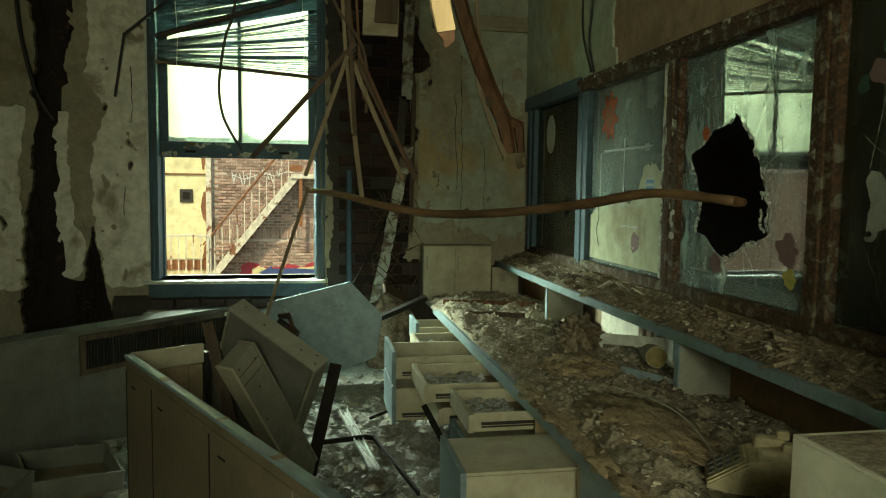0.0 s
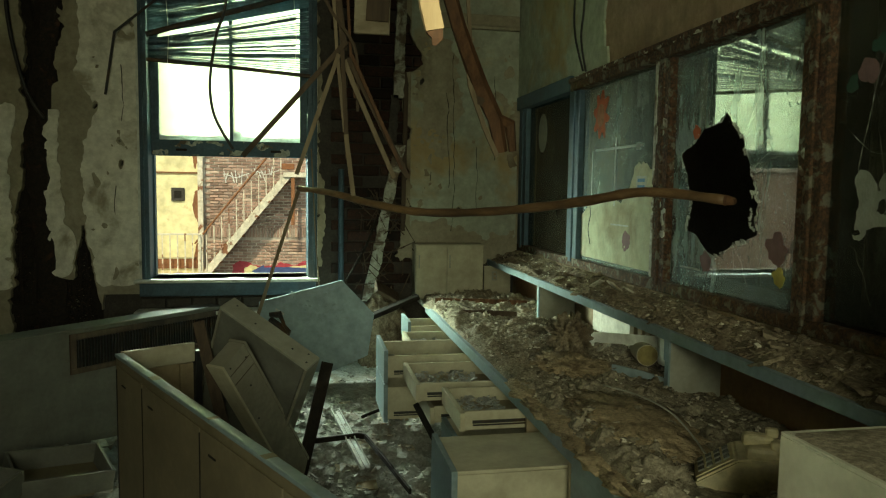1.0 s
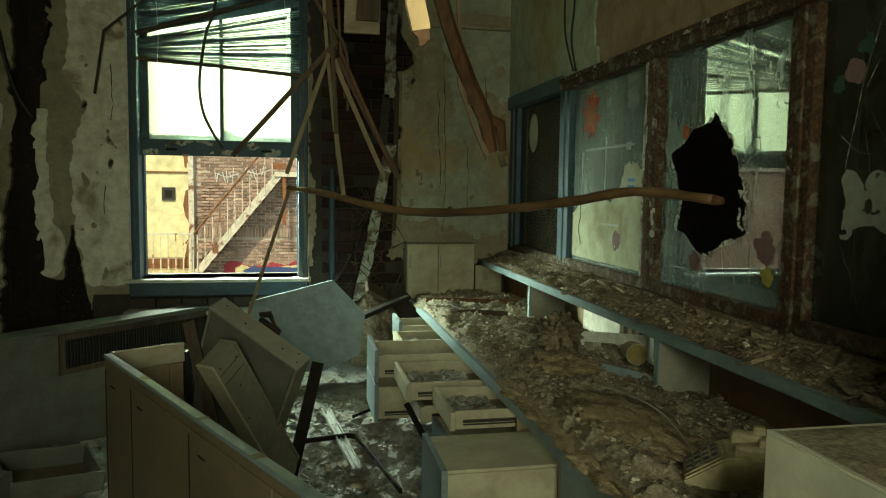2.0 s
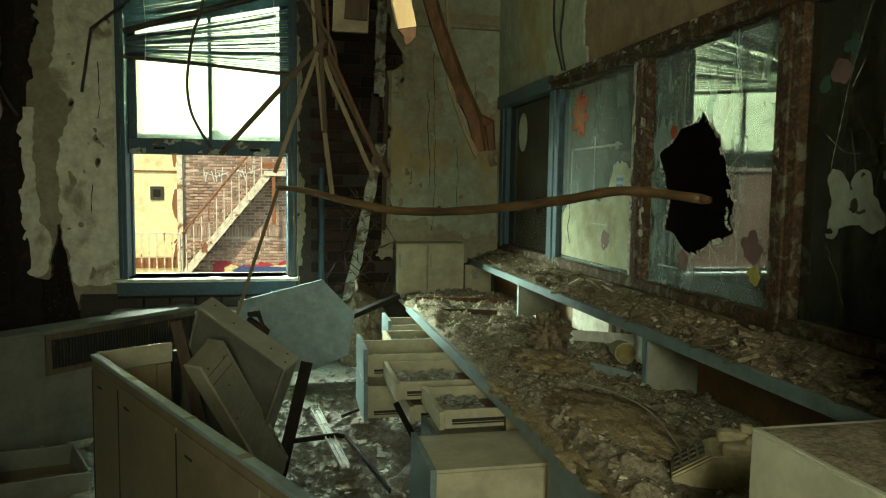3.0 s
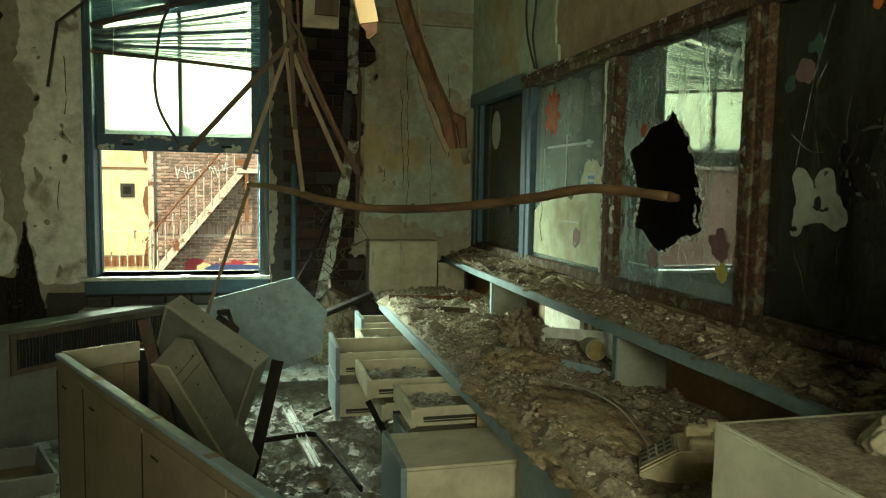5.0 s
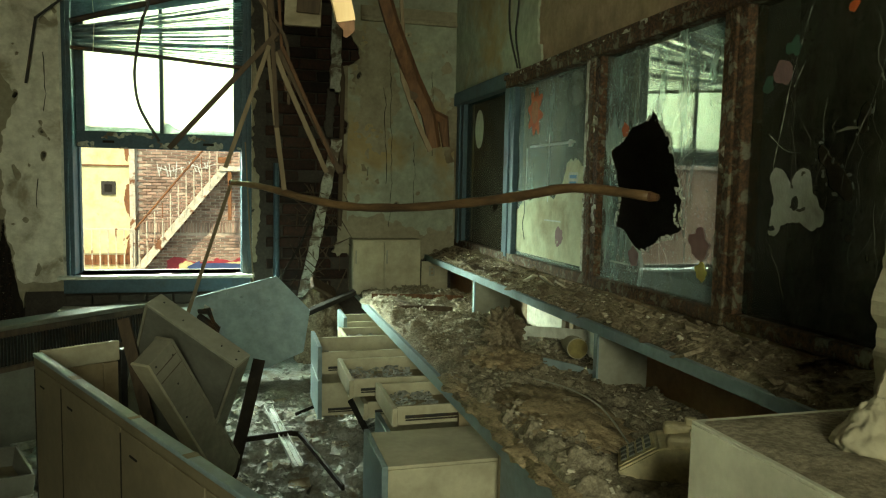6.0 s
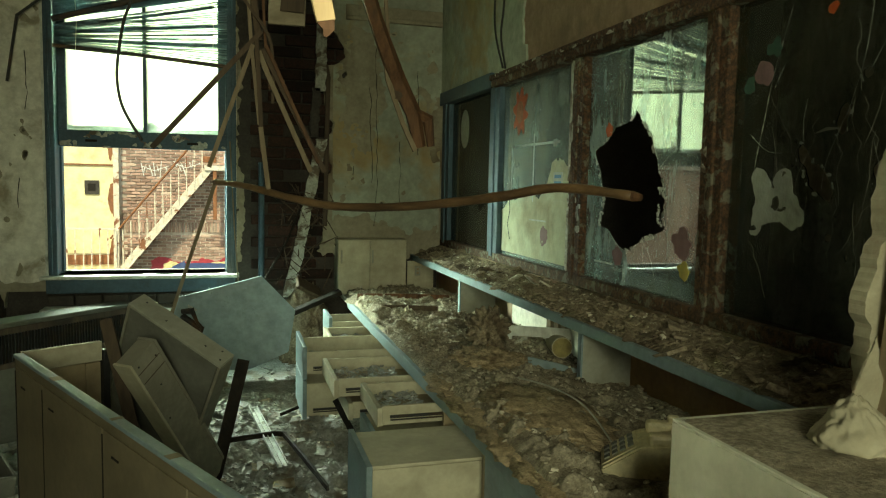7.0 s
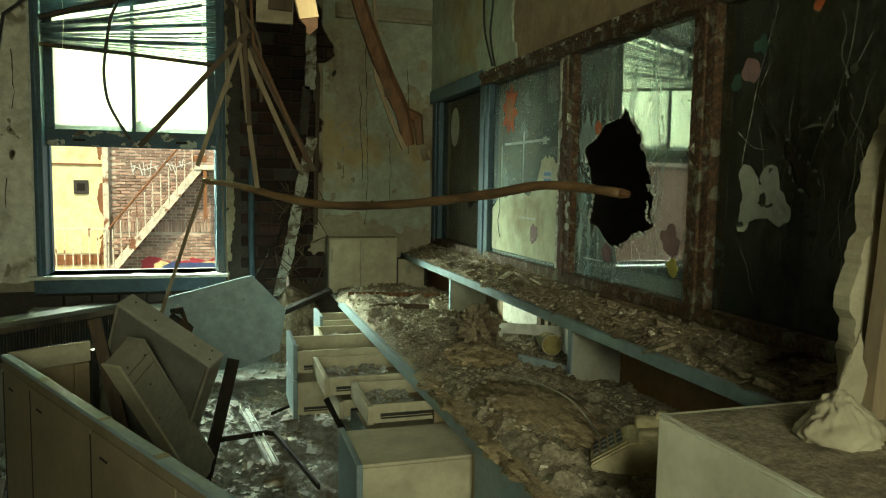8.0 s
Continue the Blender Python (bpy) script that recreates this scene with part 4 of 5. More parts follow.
lump("debris_clump", (0.97, 1.98, 0.80), (0.15, 0.30, 0.035), "insulation", 18.0, "brown fibrous mound of insulation on the desk", "rubble", 0.8)

# matted stuff spilling over the desk's edge
rng = random.Random(21)
spill = bmesh.new()
for k in range(15):
    y = 1.12 + k * 0.098 + rng.uniform(-0.02, 0.02)
    r = bmesh.ops.create_icosphere(spill, subdivisions=3, radius=1.0)
    sx, sy, sz = rng.uniform(0.045, 0.07), rng.uniform(0.09, 0.16), rng.uniform(0.010, 0.017)
    for v in r["verts"]:
        p = v.co.copy()
        q = 1 + 0.4 * noise.noise(p * 2 + Vector((k, 0, 0))) + 0.35 * noise.noise(p * 7 + Vector((0, k, 0))) + 0.2 * noise.noise(p * 17)
        v.co = Vector((p.x * sx, p.y * sy, p.z * sz)) * q + Vector((DX + 0.038, y, DZ + 0.014))
tagged(part("insulation_fringe", spill, "insulation", smooth=True), "brown matted insulation spilling over the desk edge", "rubble", kind="stuff")

# ---- what lies on the desk and shelf ----
roll = thing("paper_roll", pose(1.34, 2.66, 0.852, 0, 0, 0), "short wide roll with a yellowed end on the desk", "roll")
bm = bmesh.new()
bmesh.ops.create_cone(bm, cap_ends=True, segments=28, radius1=0.042, radius2=0.042, depth=0.13, matrix=pose(0, 0, 0, 90, 0, -14))
part("tube", bm, "cream", roll, local=True)
bm = bmesh.new()
bmesh.ops.create_cone(bm, cap_ends=True, segments=28, radius1=0.039, radius2=0.039, depth=0.004, matrix=pose(0, 0, 0, 0, 0, -14) @ pose(0, -0.067, 0, 90, 0, 0))
part("end_cap", bm, "roll_end", roll, "yellowed end cap", local=True)
for a, c, w, mat, lab in (((1.17, 3.06, 0.84), (1.36, 2.60, 0.905), 0.030, "sill_white", "narrow white board lying over the rubble"), ((1.19, 2.62, 0.80), (1.31, 2.36, 0.80), 0.022, "plate_blue", "narrow grey strip of trim on the desk"),
                          ((1.10, 3.10, 0.83), (1.25, 2.95, 0.83), 0.020, "sill_white", "splintered white batten on the desk"), ((0.80, 4.40, 0.80), (1.35, 4.25, 0.80), 0.020, "wood", "thin wooden batten lying in the rubble"),
                          ((0.86, 3.95, 0.80), (1.15, 3.80, 0.81), 0.02, "wood_dark", "dark wooden sliver lying in the rubble")):
    bm = rodm([a, Vector(a).lerp(Vector(c), 0.5) + Vector((0, 0, 0.004)), c], w, 4, 0.3, 0.06, 5)
    tagged(part("batten", bm, mat), lab, "batten")
for x, y, s, r in ((1.385, 3.03, 0.075, 35), (1.42, 2.98, 0.05, 70), (1.40, 2.90, 0.05, 10), (1.36, 3.2, 0.04, 110)):
    bm = boxm(-s, s, -0.016, 0.016, -0.004, 0.004, 0.002, pose(x, y, SZ + 0.055, 12, 28, r))
    tagged(part("plaster_flake", bm, "chip"), "curled pale plaster flake standing on the shelf rubble", "plaster flake")

# beaded cord
cord = bmesh.new()
pts = bend([(0.97, 2.20, 0.855), (1.02, 2.05, 0.862), (1.04, 1.90, 0.86), (1.035, 1.78, 0.845), (1.02, 1.66, 0.82)], 26)
rod(cord, pts, [0.0034 if k % 2 else 0.0022 for k in range(len(pts))], 6)
tagged(part("coiled_cord", cord, "cream_grey"), "pale coiled telephone cord lying on the rubble", "cord")

# desk telephone
phone = thing("telephone", pose(1.082, 1.59, 0.763, 0, 0, -28), "yellowed desk telephone with grey keys, handset missing", "telephone")
bm = bmesh.new()
prof = [(-0.105, 0.0), (-0.115, 0.022), (-0.02, 0.085), (0.085, 0.105), (0.105, 0.095), (0.105, 0.0)]
a = [bm.verts.new((x, -0.075, z)) for x, z in prof]
c = [bm.verts.new((x, 0.075, z)) for x, z in prof]
bm.faces.new(a), bm.faces.new(c[::-1])
for k in range(6):
    bm.faces.new((a[k], c[k], c[(k + 1) % 6], a[(k + 1) % 6]))
bmesh.ops.bevel(bm, geom=list(bm.edges), offset=0.005, segments=2, affect="EDGES")
part("housing", bm, "phone", phone, local=True)
slope = math.degrees(math.atan2(0.063, 0.095))
pad = part("keypad", boxm(-0.052, 0.052, -0.06, 0.06, 0.0, 0.003, 0.001, pose(-0.0675, 0, 0.0545, 0, -slope, 0)), "phone", phone, "yellowed keypad plate", local=True)
for i in range(4):
    for j in range(3):
        part("key", boxm(-0.008, 0.008, -0.011, 0.011, 0.003, 0.008, 0.0015, pose(-0.0675, 0, 0.0545, 0, -slope, 0) @ pose((i - 1.5) * 0.023, (j - 1) * 0.033, 0)), "key", pad, local=True)
for y in (-0.052, 0.052):
    part("cradle", boxm(0.0, 0.075, y - 0.02, y + 0.02, 0.085, 0.118, 0.010), "phone", phone, local=True)
for y in (-0.052, 0.052):
    part("hook", boxm(0.055, 0.085, y - 0.012, y + 0.012, 0.112, 0.135, 0.005), "phone", phone, local=True)

# broken plaster and a stud on the near cabinet
slab = thing("plaster_chunk", (0.968, 0.845, 1.106), "pale triangular chunk of plaster on the cabinet top", "plaster chunk")
bm = bmesh.new()
bmesh.ops.create_icosphere(bm, subdivisions=5, radius=1.0)
for v in bm.verts:
    p = v.co.copy()
    k = 1 + 0.14 * noise.noise(p * 1.3 + Vector((4, 1, 0))) + 0.13 * noise.noise(p * 4) + 0.05 * noise.noise(p * 11) + 0.018 * noise.noise(p * 24)
    q = max(0.0, p.z)
    v.co = Vector((p.x * 0.068 * (1 - 0.62 * q), p.y * 0.055 * (1 - 0.5 * q), max(-0.25, p.z) * 0.060)) * k + Vector((-0.008 * q, 0, 0.017))
part("chunk", bm, "plaster", slab, local=True, smooth=True)
lean = thing("broken_wall_piece", (1.2, 0.93, 1.108), "broken pale plaster slab with wooden stud leaning on the cabinet", "plaster slab")
sheet("slab", lambda u, v: u - along([(1.10, 1.105), (1.20, 1.10), (1.247, 1.097), (1.315, 1.094), (1.345, 1.106), (1.373, 1.118), (1.43, 1.138), (1.50, 1.146), (1.56, 1.17), (1.8, 1.27)], v) + 0.012 * fbm(u * 22, v * 22, 1.0, 5), 1.06, 1.32, 1.108, 1.85, 0.008,
      lambda u, v, d: (u, d + 0.08 * (v - 1.1), v), 0.945, 0.98, "plaster", lean)
part("gap_strip", rodm([(1.134, 0.935, 1.108), (1.162, 0.945, 1.373), (1.205, 0.965, 1.85)], 0.006, 4, 0.6), "wood_dark", lean)
part("stud", rodm([(1.104, 0.915, 1.108), (1.134, 0.925, 1.373), (1.18, 0.945, 1.85)], [0.022, 0.019, 0.018], 4, 1.0, 0.05, 3), "wood_pale", lean, "pale wooden stud")
sheet("torn_paper", lambda u, v: min(v - 1.11, 0.05 - abs(u - 1.066) - (v - 1.11) * 0.35 + 0.006 * fbm(u * 40, v * 40)), 1.0, 1.14, 1.11, 1.26, 0.008, lambda u, v, d: (u, d - 0.1 * (v - 1.1), v), 0.925, 0.929, "plaster", lean)

red = thing("red_box", (1.39, 1.14, DZ), "small dark red box under the shelf", "box")
part("carton", boxm(1.33, 1.45, 1.09, 1.20, DZ, 0.90, 0.004), "spray_red", red)
part("flap", boxm(1.33, 1.45, 1.075, 1.0895, 0.86, 0.905, 0.002), "blackish", red)

# ---- tipped cabinets, table top and heater cover ----
pan = thing("counter", pose(-0.69, 2.88, 0, 0, 0, -62.4), "tan counter panel with blue-grey top edge and finger pulls", "counter")
LEN = 1.95
part("panel", boxm(0, LEN, -0.012, 0.012, 0, 0.842, 0.002), "counter_brown", pan, local=True)
part("edge_band", boxm(-0.003, LEN, -0.016, 0.016, 0.842, 0.856, 0.003), "blue_edge", pan, "chipped blue laminate edge", local=True)
for x0, x1 in ((0.035, 0.345), (0.352, 0.895), (0.902, 1.42), (1.427, 1.93)):
    dd = part("door", boxm(x0, x1, -0.018, -0.0125, 0.06, 0.815, 0.002), "counter_brown", pan, local=True)
    part("pull", boxm(x0 + 0.07, x0 + 0.12, -0.0215, -0.0185, 0.755, 0.761, 0.001), "blackish", dd, "dark finger pull", local=True)
# dark strips set proud over the door gaps to draw their shade
for x in (0.026, 0.3485, 0.8985):
    part("groove", boxm(x - 0.004, x + 0.004, -0.0188, -0.0122, 0.06, 0.80), "blackish", pan, local=True)
for x, w in ((0.42, 0.05), (0.95, 0.02), (1.3, 0.03)):
    part("chip", boxm(x, x + w, -0.0165, 0.0165, 0.8555, 0.8568), "counter_brown", pan, "bare chip in the laminate", local=True)
ret = thing("cabinet_end", pose(-0.69, 2.90, 0, 0, 0, 32), "cream counter end panel with a framed door", "counter")
part("panel", boxm(0.005, 0.28, 0.0, 0.016, 0, 0.855, 0.002), "tan", ret, local=True)
part("top_rail", boxm(0.005, 0.285, -0.02, -0.001, 0.78, 0.858, 0.003), "cream", ret, local=True)
part("stile", boxm(0.225, 0.28, -0.016, -0.001, 0.10, 0.775, 0.002), "tan", ret, local=True)
part("post", boxm(0.29, 0.315, -0.02, 0.02, 0, 0.82, 0.002), "metal_dark", ret, local=True)

A = pose(-0.2719, 2.9566, 1.0512, -157.9, 29.77, -27.77)
cab = thing("tipped_cabinet", A, "beige wall cabinet fallen over and tipped on its corner", "cabinet")
part("body", boxm(0.010, 0.420, 0.004, 0.072, 0.012, 0.80, 0.003), "cabinet_grey", cab, local=True)
# door face turned from the light: its shade is in the colour
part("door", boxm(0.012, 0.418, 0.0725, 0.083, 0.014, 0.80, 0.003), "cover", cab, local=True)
part("top_board", boxm(-0.002, 0.432, 0.0, 0.084, -0.002, 0.0115, 0.003), "cream_grey", cab, local=True)
part("side_board", boxm(0.4205, 0.433, 0.001, 0.084, 0.012, 0.80, 0.003), "cabinet_grey", cab, local=True)
part("side_board", boxm(-0.003, 0.0095, 0.001, 0.084, 0.012, 0.80, 0.003), "cabinet_grey", cab, local=True)
latch = part("latch", boxm(0.17, 0.27, -0.022, -0.001, -0.012, 0.03, 0.003), "metal_dark", cab, "torn dark metal hinge", local=True)
part("hinge_arm", rodm([(0.16, -0.018, -0.014), (0.195, -0.03, -0.034), (0.24, -0.012, -0.020), (0.275, 0.0, -0.016)], [0.012, 0.018, 0.010, 0.012], 5, 0.5, 0.3, 4), "metal_dark", latch, local=True)
part("hinge_arm", rodm([(0.19, -0.03, -0.014), (0.175, -0.035, -0.042), (0.21, -0.035, -0.046)], [0.006, 0.009, 0.005], 5, 0.5, 0.3, 6), "alu", latch, "bright bent plate", local=True)
for x, y in ((0.04, 0.03), (0.15, 0.05), (0.33, 0.045), (0.39, 0.02), (0.41, 0.06)):
    part("screw", boxm(x - 0.003, x + 0.003, y - 0.003, y + 0.003, -0.0042, -0.0022), "metal_dark", cab, local=True)
B = pose(-0.2877, 2.6329, 0.8433, -213.65, -1.1, 140.56)
dr = thing("tipped_drawer_box", B, "narrow beige drawer box standing tipped on end", "drawer box")
# left side cream as if lit, the other faces coloured as shaded
part("side", boxm(0, 0.082, 0.0, 0.011, 0.0, 0.72, 0.002), "cream", dr, local=True)
part("body", boxm(0.003, 0.079, 0.0115, 0.131, 0.003, 0.715, 0.002), "cabinet_grey", dr, local=True)
part("side", boxm(0, 0.082, 0.1315, 0.143, 0.0, 0.72, 0.002), "cabinet_grey", dr, local=True)
for z in (0.055, 0.10):
    part("seam", boxm(0.001, 0.0028, 0.015, 0.128, z, z + 0.002), "wood_dark", dr, local=True)
for y, z in ((0.03, 0.03), (0.11, 0.05), (0.07, 0.16), (0.03, 0.30)):
    part("screw", boxm(0.0005, 0.0028, y - 0.003, y + 0.003, z - 0.003, z + 0.003), "metal_dark", dr, local=True)
tagged(part("board", rodm([(-0.42, 3.02, 0.945), (-0.30, 2.88, 0.50), (-0.23, 2.80, 0.20)], 0.032, 4, 0.45, 0.04, 9), "wood_dark"), "dark brown board leaning between tipped cabinets", "board")
tagged(part("board", rodm([(0.098, 3.13, 0.735), (0.035, 3.06, 0.48), (-0.025, 3.0, 0.25)], 0.036, 4, 0.35, 0.04, 9), "blackish"), "black board leaning against the tipped cabinet", "board")

plate = thing("table_top", pose(0.10, 4.45, 0.36, 86, 0, 3), "dusty blue-grey eight-sided table top leaning on rubble", "table top")
bm = bmesh.new()
outline = [(-0.37, 0.44), (0.13, 0.562), (0.331, 0.347), (0.289, 0.088), (0.07, 0.0), (-0.20, -0.01), (-0.40, 0.15)]
lo = [bm.verts.new((x, y, -0.024)) for x, y in outline]
hi = [bm.verts.new((x, y, 0.0)) for x, y in outline]
bm.faces.new(lo[::-1]), bm.faces.new(hi)
for k in range(7):
    bm.faces.new((lo[k], lo[(k + 1) % 7], hi[(k + 1) % 7], hi[k]))
bmesh.ops.bevel(bm, geom=list(bm.edges), offset=0.003, segments=2, affect="EDGES")
part("slab", bm, "plate_blue", plate, local=True)
ch = chips("dust_scatter", 170, lambda r: (r.gauss(0.0, 0.07), r.gauss(0.36, 0.05), 0.001), (0.005, 0.008, 0.013, 0.018), "plate_blue", 41, plate)
ch["kind"] = "stuff"

cover = thing("heater_cover", pose(-1.335, 4.017, 0, 0, 0, 47.3), "long pale heater cover with dark grille, pulled off the wall", "heater cover")
# panel and cap: weak light here is painted as a darker cream
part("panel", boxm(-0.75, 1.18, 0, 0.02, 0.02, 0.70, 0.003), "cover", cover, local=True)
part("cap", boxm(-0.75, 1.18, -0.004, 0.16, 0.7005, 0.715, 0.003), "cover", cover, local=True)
part("foot", boxm(-0.75, 1.18, 0.005, 0.03, 0.0, 0.0195), "blue_paint", cover, local=True)
bm = bmesh.new()
for a in ((0.14, 1.17, 0.655, 0.69), (0.14, 1.17, 0.47, 0.50), (0.14, 0.175, 0.50, 0.655), (1.14, 1.17, 0.50, 0.655)):
    box(bm, a[0], a[1], -0.014, -0.0005, a[2], a[3], 0.003)
gr = part("grille_frame", bm, "wood_dark", cover, "dark grille frame", local=True)
part("grille_back", boxm(0.17, 1.15, -0.003, -0.0006, 0.495, 0.66), "blackish", gr, local=True)
for k in range(52):
    bm = boxm(-0.003, 0.003, -0.012, -0.004, 0.502, 0.653, 0.0, pose(0.185 + k * 0.0183, 0, 0))
    part("grille_bar", bm, "metal_dark", gr, local=True)

# heater ledge under the window
led = thing("heater_ledge", (-0.55, 4.9, 0), "old masonry ledge with rubble under the window", "ledge")
part("ledge", boxm(-1.05, 0.06, 4.86, 4.985, 0.0, 0.66, 0.006), "mortar", led)
part("ledge_cap", boxm(-1.07, 0.0, 4.83, 4.985, 0.66, 0.685, 0.005), "sill_white", led, "crumbling white ledge top")
for k in range(7):
    part("block", boxm(-1.05 + k * 0.16, -0.90 + k * 0.16, 4.955, 4.985, 0.69, 0.755, 0.008), "mortar", led)

# small trays on the floor beside the heater cover, sides in its shade-darkened colour
for x, y, r, z in ((-1.12, 3.50, 30, 0.12), (-1.42, 3.22, -18, 0.16)):
    tr2 = thing("tray", pose(x, y, z, 10, 6, r), "dirty cream drawer in shade-darkened colour lying in floor rubble", "drawer")
    part("bottom", boxm(-0.2, 0.2, -0.15, 0.15, 0, 0.01), "counter_brown", tr2, local=True)
    for a in ((-0.2, 0.2, -0.15, -0.137), (-0.2, 0.2, 0.137, 0.15), (-0.2, -0.187, -0.136, 0.136), (0.187, 0.2, -0.136, 0.136)):
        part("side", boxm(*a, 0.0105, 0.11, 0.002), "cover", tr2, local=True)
# channel strip and bent bars on the floor rubble
bm = bmesh.new()
for a in ((-0.022, 0.022, 0, 0.004), (-0.022, -0.018, 0.004, 0.018), (0.018, 0.022, 0.004, 0.018), (-0.002, 0.002, 0.004, 0.012)):
    box(bm, a[0], a[1], -0.38, 0.38, a[2], a[3], 0.0, pose(0.201, 3.305, 0.335, 1.4, 0, 7.3))
tagged(part("metal_channel", bm, "alu"), "pale aluminium channel strip on the floor rubble", "channel")
tagged(part("bent_bar", rodm([(0.0, 3.27, 0.335), (0.24, 3.28, 0.35), (0.275, 3.26, 0.35), (0.335, 3.03, 0.33), (0.41, 2.74, 0.30)], 0.016, 4, 0.45), "blackish"), "black bent metal strip lying across the rubble", "bar")
tagged(part("bent_bar", rodm([(0.52, 3.33, 0.47), (0.60, 3.05, 0.32), (0.64, 2.86, 0.26)], 0.02, 4, 0.6), "metal_dark"), "black bracket hanging from the drawers", "bar")
tagged(part("bent_bar", rodm([(0.28, 3.55, 0.35), (0.40, 3.62, 0.37), (0.50, 3.66, 0.42)], 0.010, 4, 0.6), "blackish"), "black rod sticking out of the rubble", "bar")

# ---- hanging and leaning timber ----
stick = thing("wooden_pole", (0.4, 3.2, 1.4), "long crooked bare wooden pole hanging across the room", "wooden pole")
run = bend([(-0.029, 3.90, 1.486), (0.121, 3.62, 1.468), (0.362, 3.20, 1.410), (0.528, 2.95, 1.395), (0.740, 2.70, 1.412), (0.949, 2.42, 1.453), (1.105, 2.22, 1.492), (1.215, 1.93, 1.472)], 6)
part("shaft", rodm(run, [0.0135 + 0.004 * min(1, k / 10) - 0.003 * max(0, k - 32) / 10 + 0.0012 * math.sin(k * 1.7) for k in range(len(run))], 10, 1.0, 0.07, 2), "stick", stick, smooth=True)
part("broken_end", rodm([run[-1], Vector(run[-1]) + Vector((0.012, -0.03, -0.003))], [0.0145, 0.009], 7, 0.8, 0.3, 5), "wood", stick, "splintered end")


def lath(points, w, mat, label, flat=0.45, sides=4, name="lath", seed=1, cat="lath"):
    return tagged(part(name, rodm(points, w, sides, flat, 0.05, seed), mat), label, cat, "fallen laths" if name == "lath" else "")


HUB = Vector((0.128, 2.75, 2.004))
lath([HUB + Vector((0.03, 0.0, 0.03)), (-0.22, 2.76, 1.604)], 0.013, "wood_dark", "dark lath hanging askew before the window")
lath([HUB + Vector((0.0, -0.01, -0.02)), (-0.027, 2.75, 1.54)], 0.011, "wood_pale", "pale lath hanging beside the window")
lath([(0.085, 2.74, CEIL), (0.109, 2.75, 2.187), (0.122, 2.75, 1.985), (0.150, 2.75, 1.70)], 0.009, "wood_pale", "thin pale lath hanging from the ceiling")
lath([(0.140, 2.73, 2.0), (0.156, 2.735, 1.683), (0.160, 2.735, 1.60)], 0.011, "wood_dark", "brown lath hanging in the bundle")
lath([(0.154, 2.73, 1.69), (0.182, 2.74, 1.464)], 0.012, "wood_pale", "split pale lath hanging by the brickwork")
lath([HUB + Vector((0.02, 0, -0.04)), (0.18, 2.75, 1.882), (0.338, 2.755, 1.532)], 0.0125, "wood_pale", "pale lath fanned out from the bundle")
lath([HUB + Vector((0.035, 0.01, -0.03)), (0.388, 2.74, 1.532)], 0.0145, "wood_dark", "dark lath fanned out from the bundle")
lath([HUB + Vector((0.045, -0.01, -0.02)), (0.205, 2.73, 1.915), (0.362, 2.72, 1.565)], 0.009, "wood", "narrow brown lath fanned out from the bundle")
lath(bend([(-0.05, 2.75, CEIL), (0.03, 2.75, 2.42), (0.076, 2.75, 2.185), (0.18, 2.75, 2.027), (0.20, 2.76, 1.90), (0.198, 2.77, 1.78)], 4), 0.008, "wood_dark", "bent dark strip hanging from the ceiling")
lath([(0.115, 2.79, CEIL), (0.128, 2.78, 2.188), (0.149, 2.77, 2.005)], 0.017, "wood_dark", "dark batten hanging from the ceiling")
lath([(0.165, 2.80, CEIL), (0.160, 2.79, 2.25), (0.175, 2.78, 1.96), (0.19, 2.78, 1.83)], 0.007, "wood", "thin brown batten hanging from the ceiling")
lath([(-0.030, 3.905, 1.472), (-0.155, 3.89, 1.09), (-0.26, 3.88, 0.76), (-0.37, 3.87, 0.30)], 0.013, "wood_pale", "slim pale lath propping the wooden pole")
lath([(0.56, 4.86, 1.50), (0.40, 4.82, 1.10), (0.22, 4.75, 0.80)], 0.010, "blackish", "black rod leaning against the brickwork")
lath([(0.045, 4.95, 1.75), (0.07, 4.93, 1.2), (0.10, 4.85, 0.75)], 0.006, "wood_pale", "thin pale strip hanging at the window casing")
pipe = tagged(part("pipe", rodm([(0.245, 4.98, 0.3), (0.245, 4.98, 1.62)], 0.020, 12), "blue_paint"), "grey painted pipe on the bare brick wall", "pipe")
# edge boards of the broken opening
edge = thing("broken_furring", (0.55, 4.9, 0), "broken furring board with plaster clinging, leaning in the gap", "board")
sheet("board", lambda u, v: 0.036 - abs(u - along([(0.75, 0.42), (1.0, 0.48), (1.35, 0.54), (1.65, 0.60), (1.75, 0.625)], v)) + 0.008 * fbm(u * 22, v * 14, 3.0, 4), 0.3, 0.75, 0.72, 1.78, 0.012, lambda u, v, d: (u, d - 0.12 * (v - 0.7), v), 4.93, 4.965, "flaking", edge)
sheet("board", lambda u, v: 0.034 - abs(u - 0.622 - 0.03 * (v - 2.1)) + 0.010 * fbm(u * 22, v * 14, 9.0, 4), 0.5, 0.78, 2.10, 3.0, 0.010, lambda u, v, d: (u, d, v), 4.90, 4.94, "flaking", edge)
sheet("board", lambda u, v: 0.028 - abs(u - along([(1.80, 0.585), (1.95, 0.59), (2.10, 0.60)], v)) + 0.014 * fbm(u * 18, v * 12, 4.0, 4), 0.5, 0.72, 1.80, 2.12, 0.010, lambda u, v, d: (u, d, v), 4.90, 4.93, "mortar", edge)
part("stud", rodm([(0.665, 4.95, 1.2), (0.68, 4.95, 2.2), (0.665, 4.95, 2.28)], 0.022, 4, 0.6, 0.1, 4), "wood_dark", edge, "dark stud behind the broken plaster")
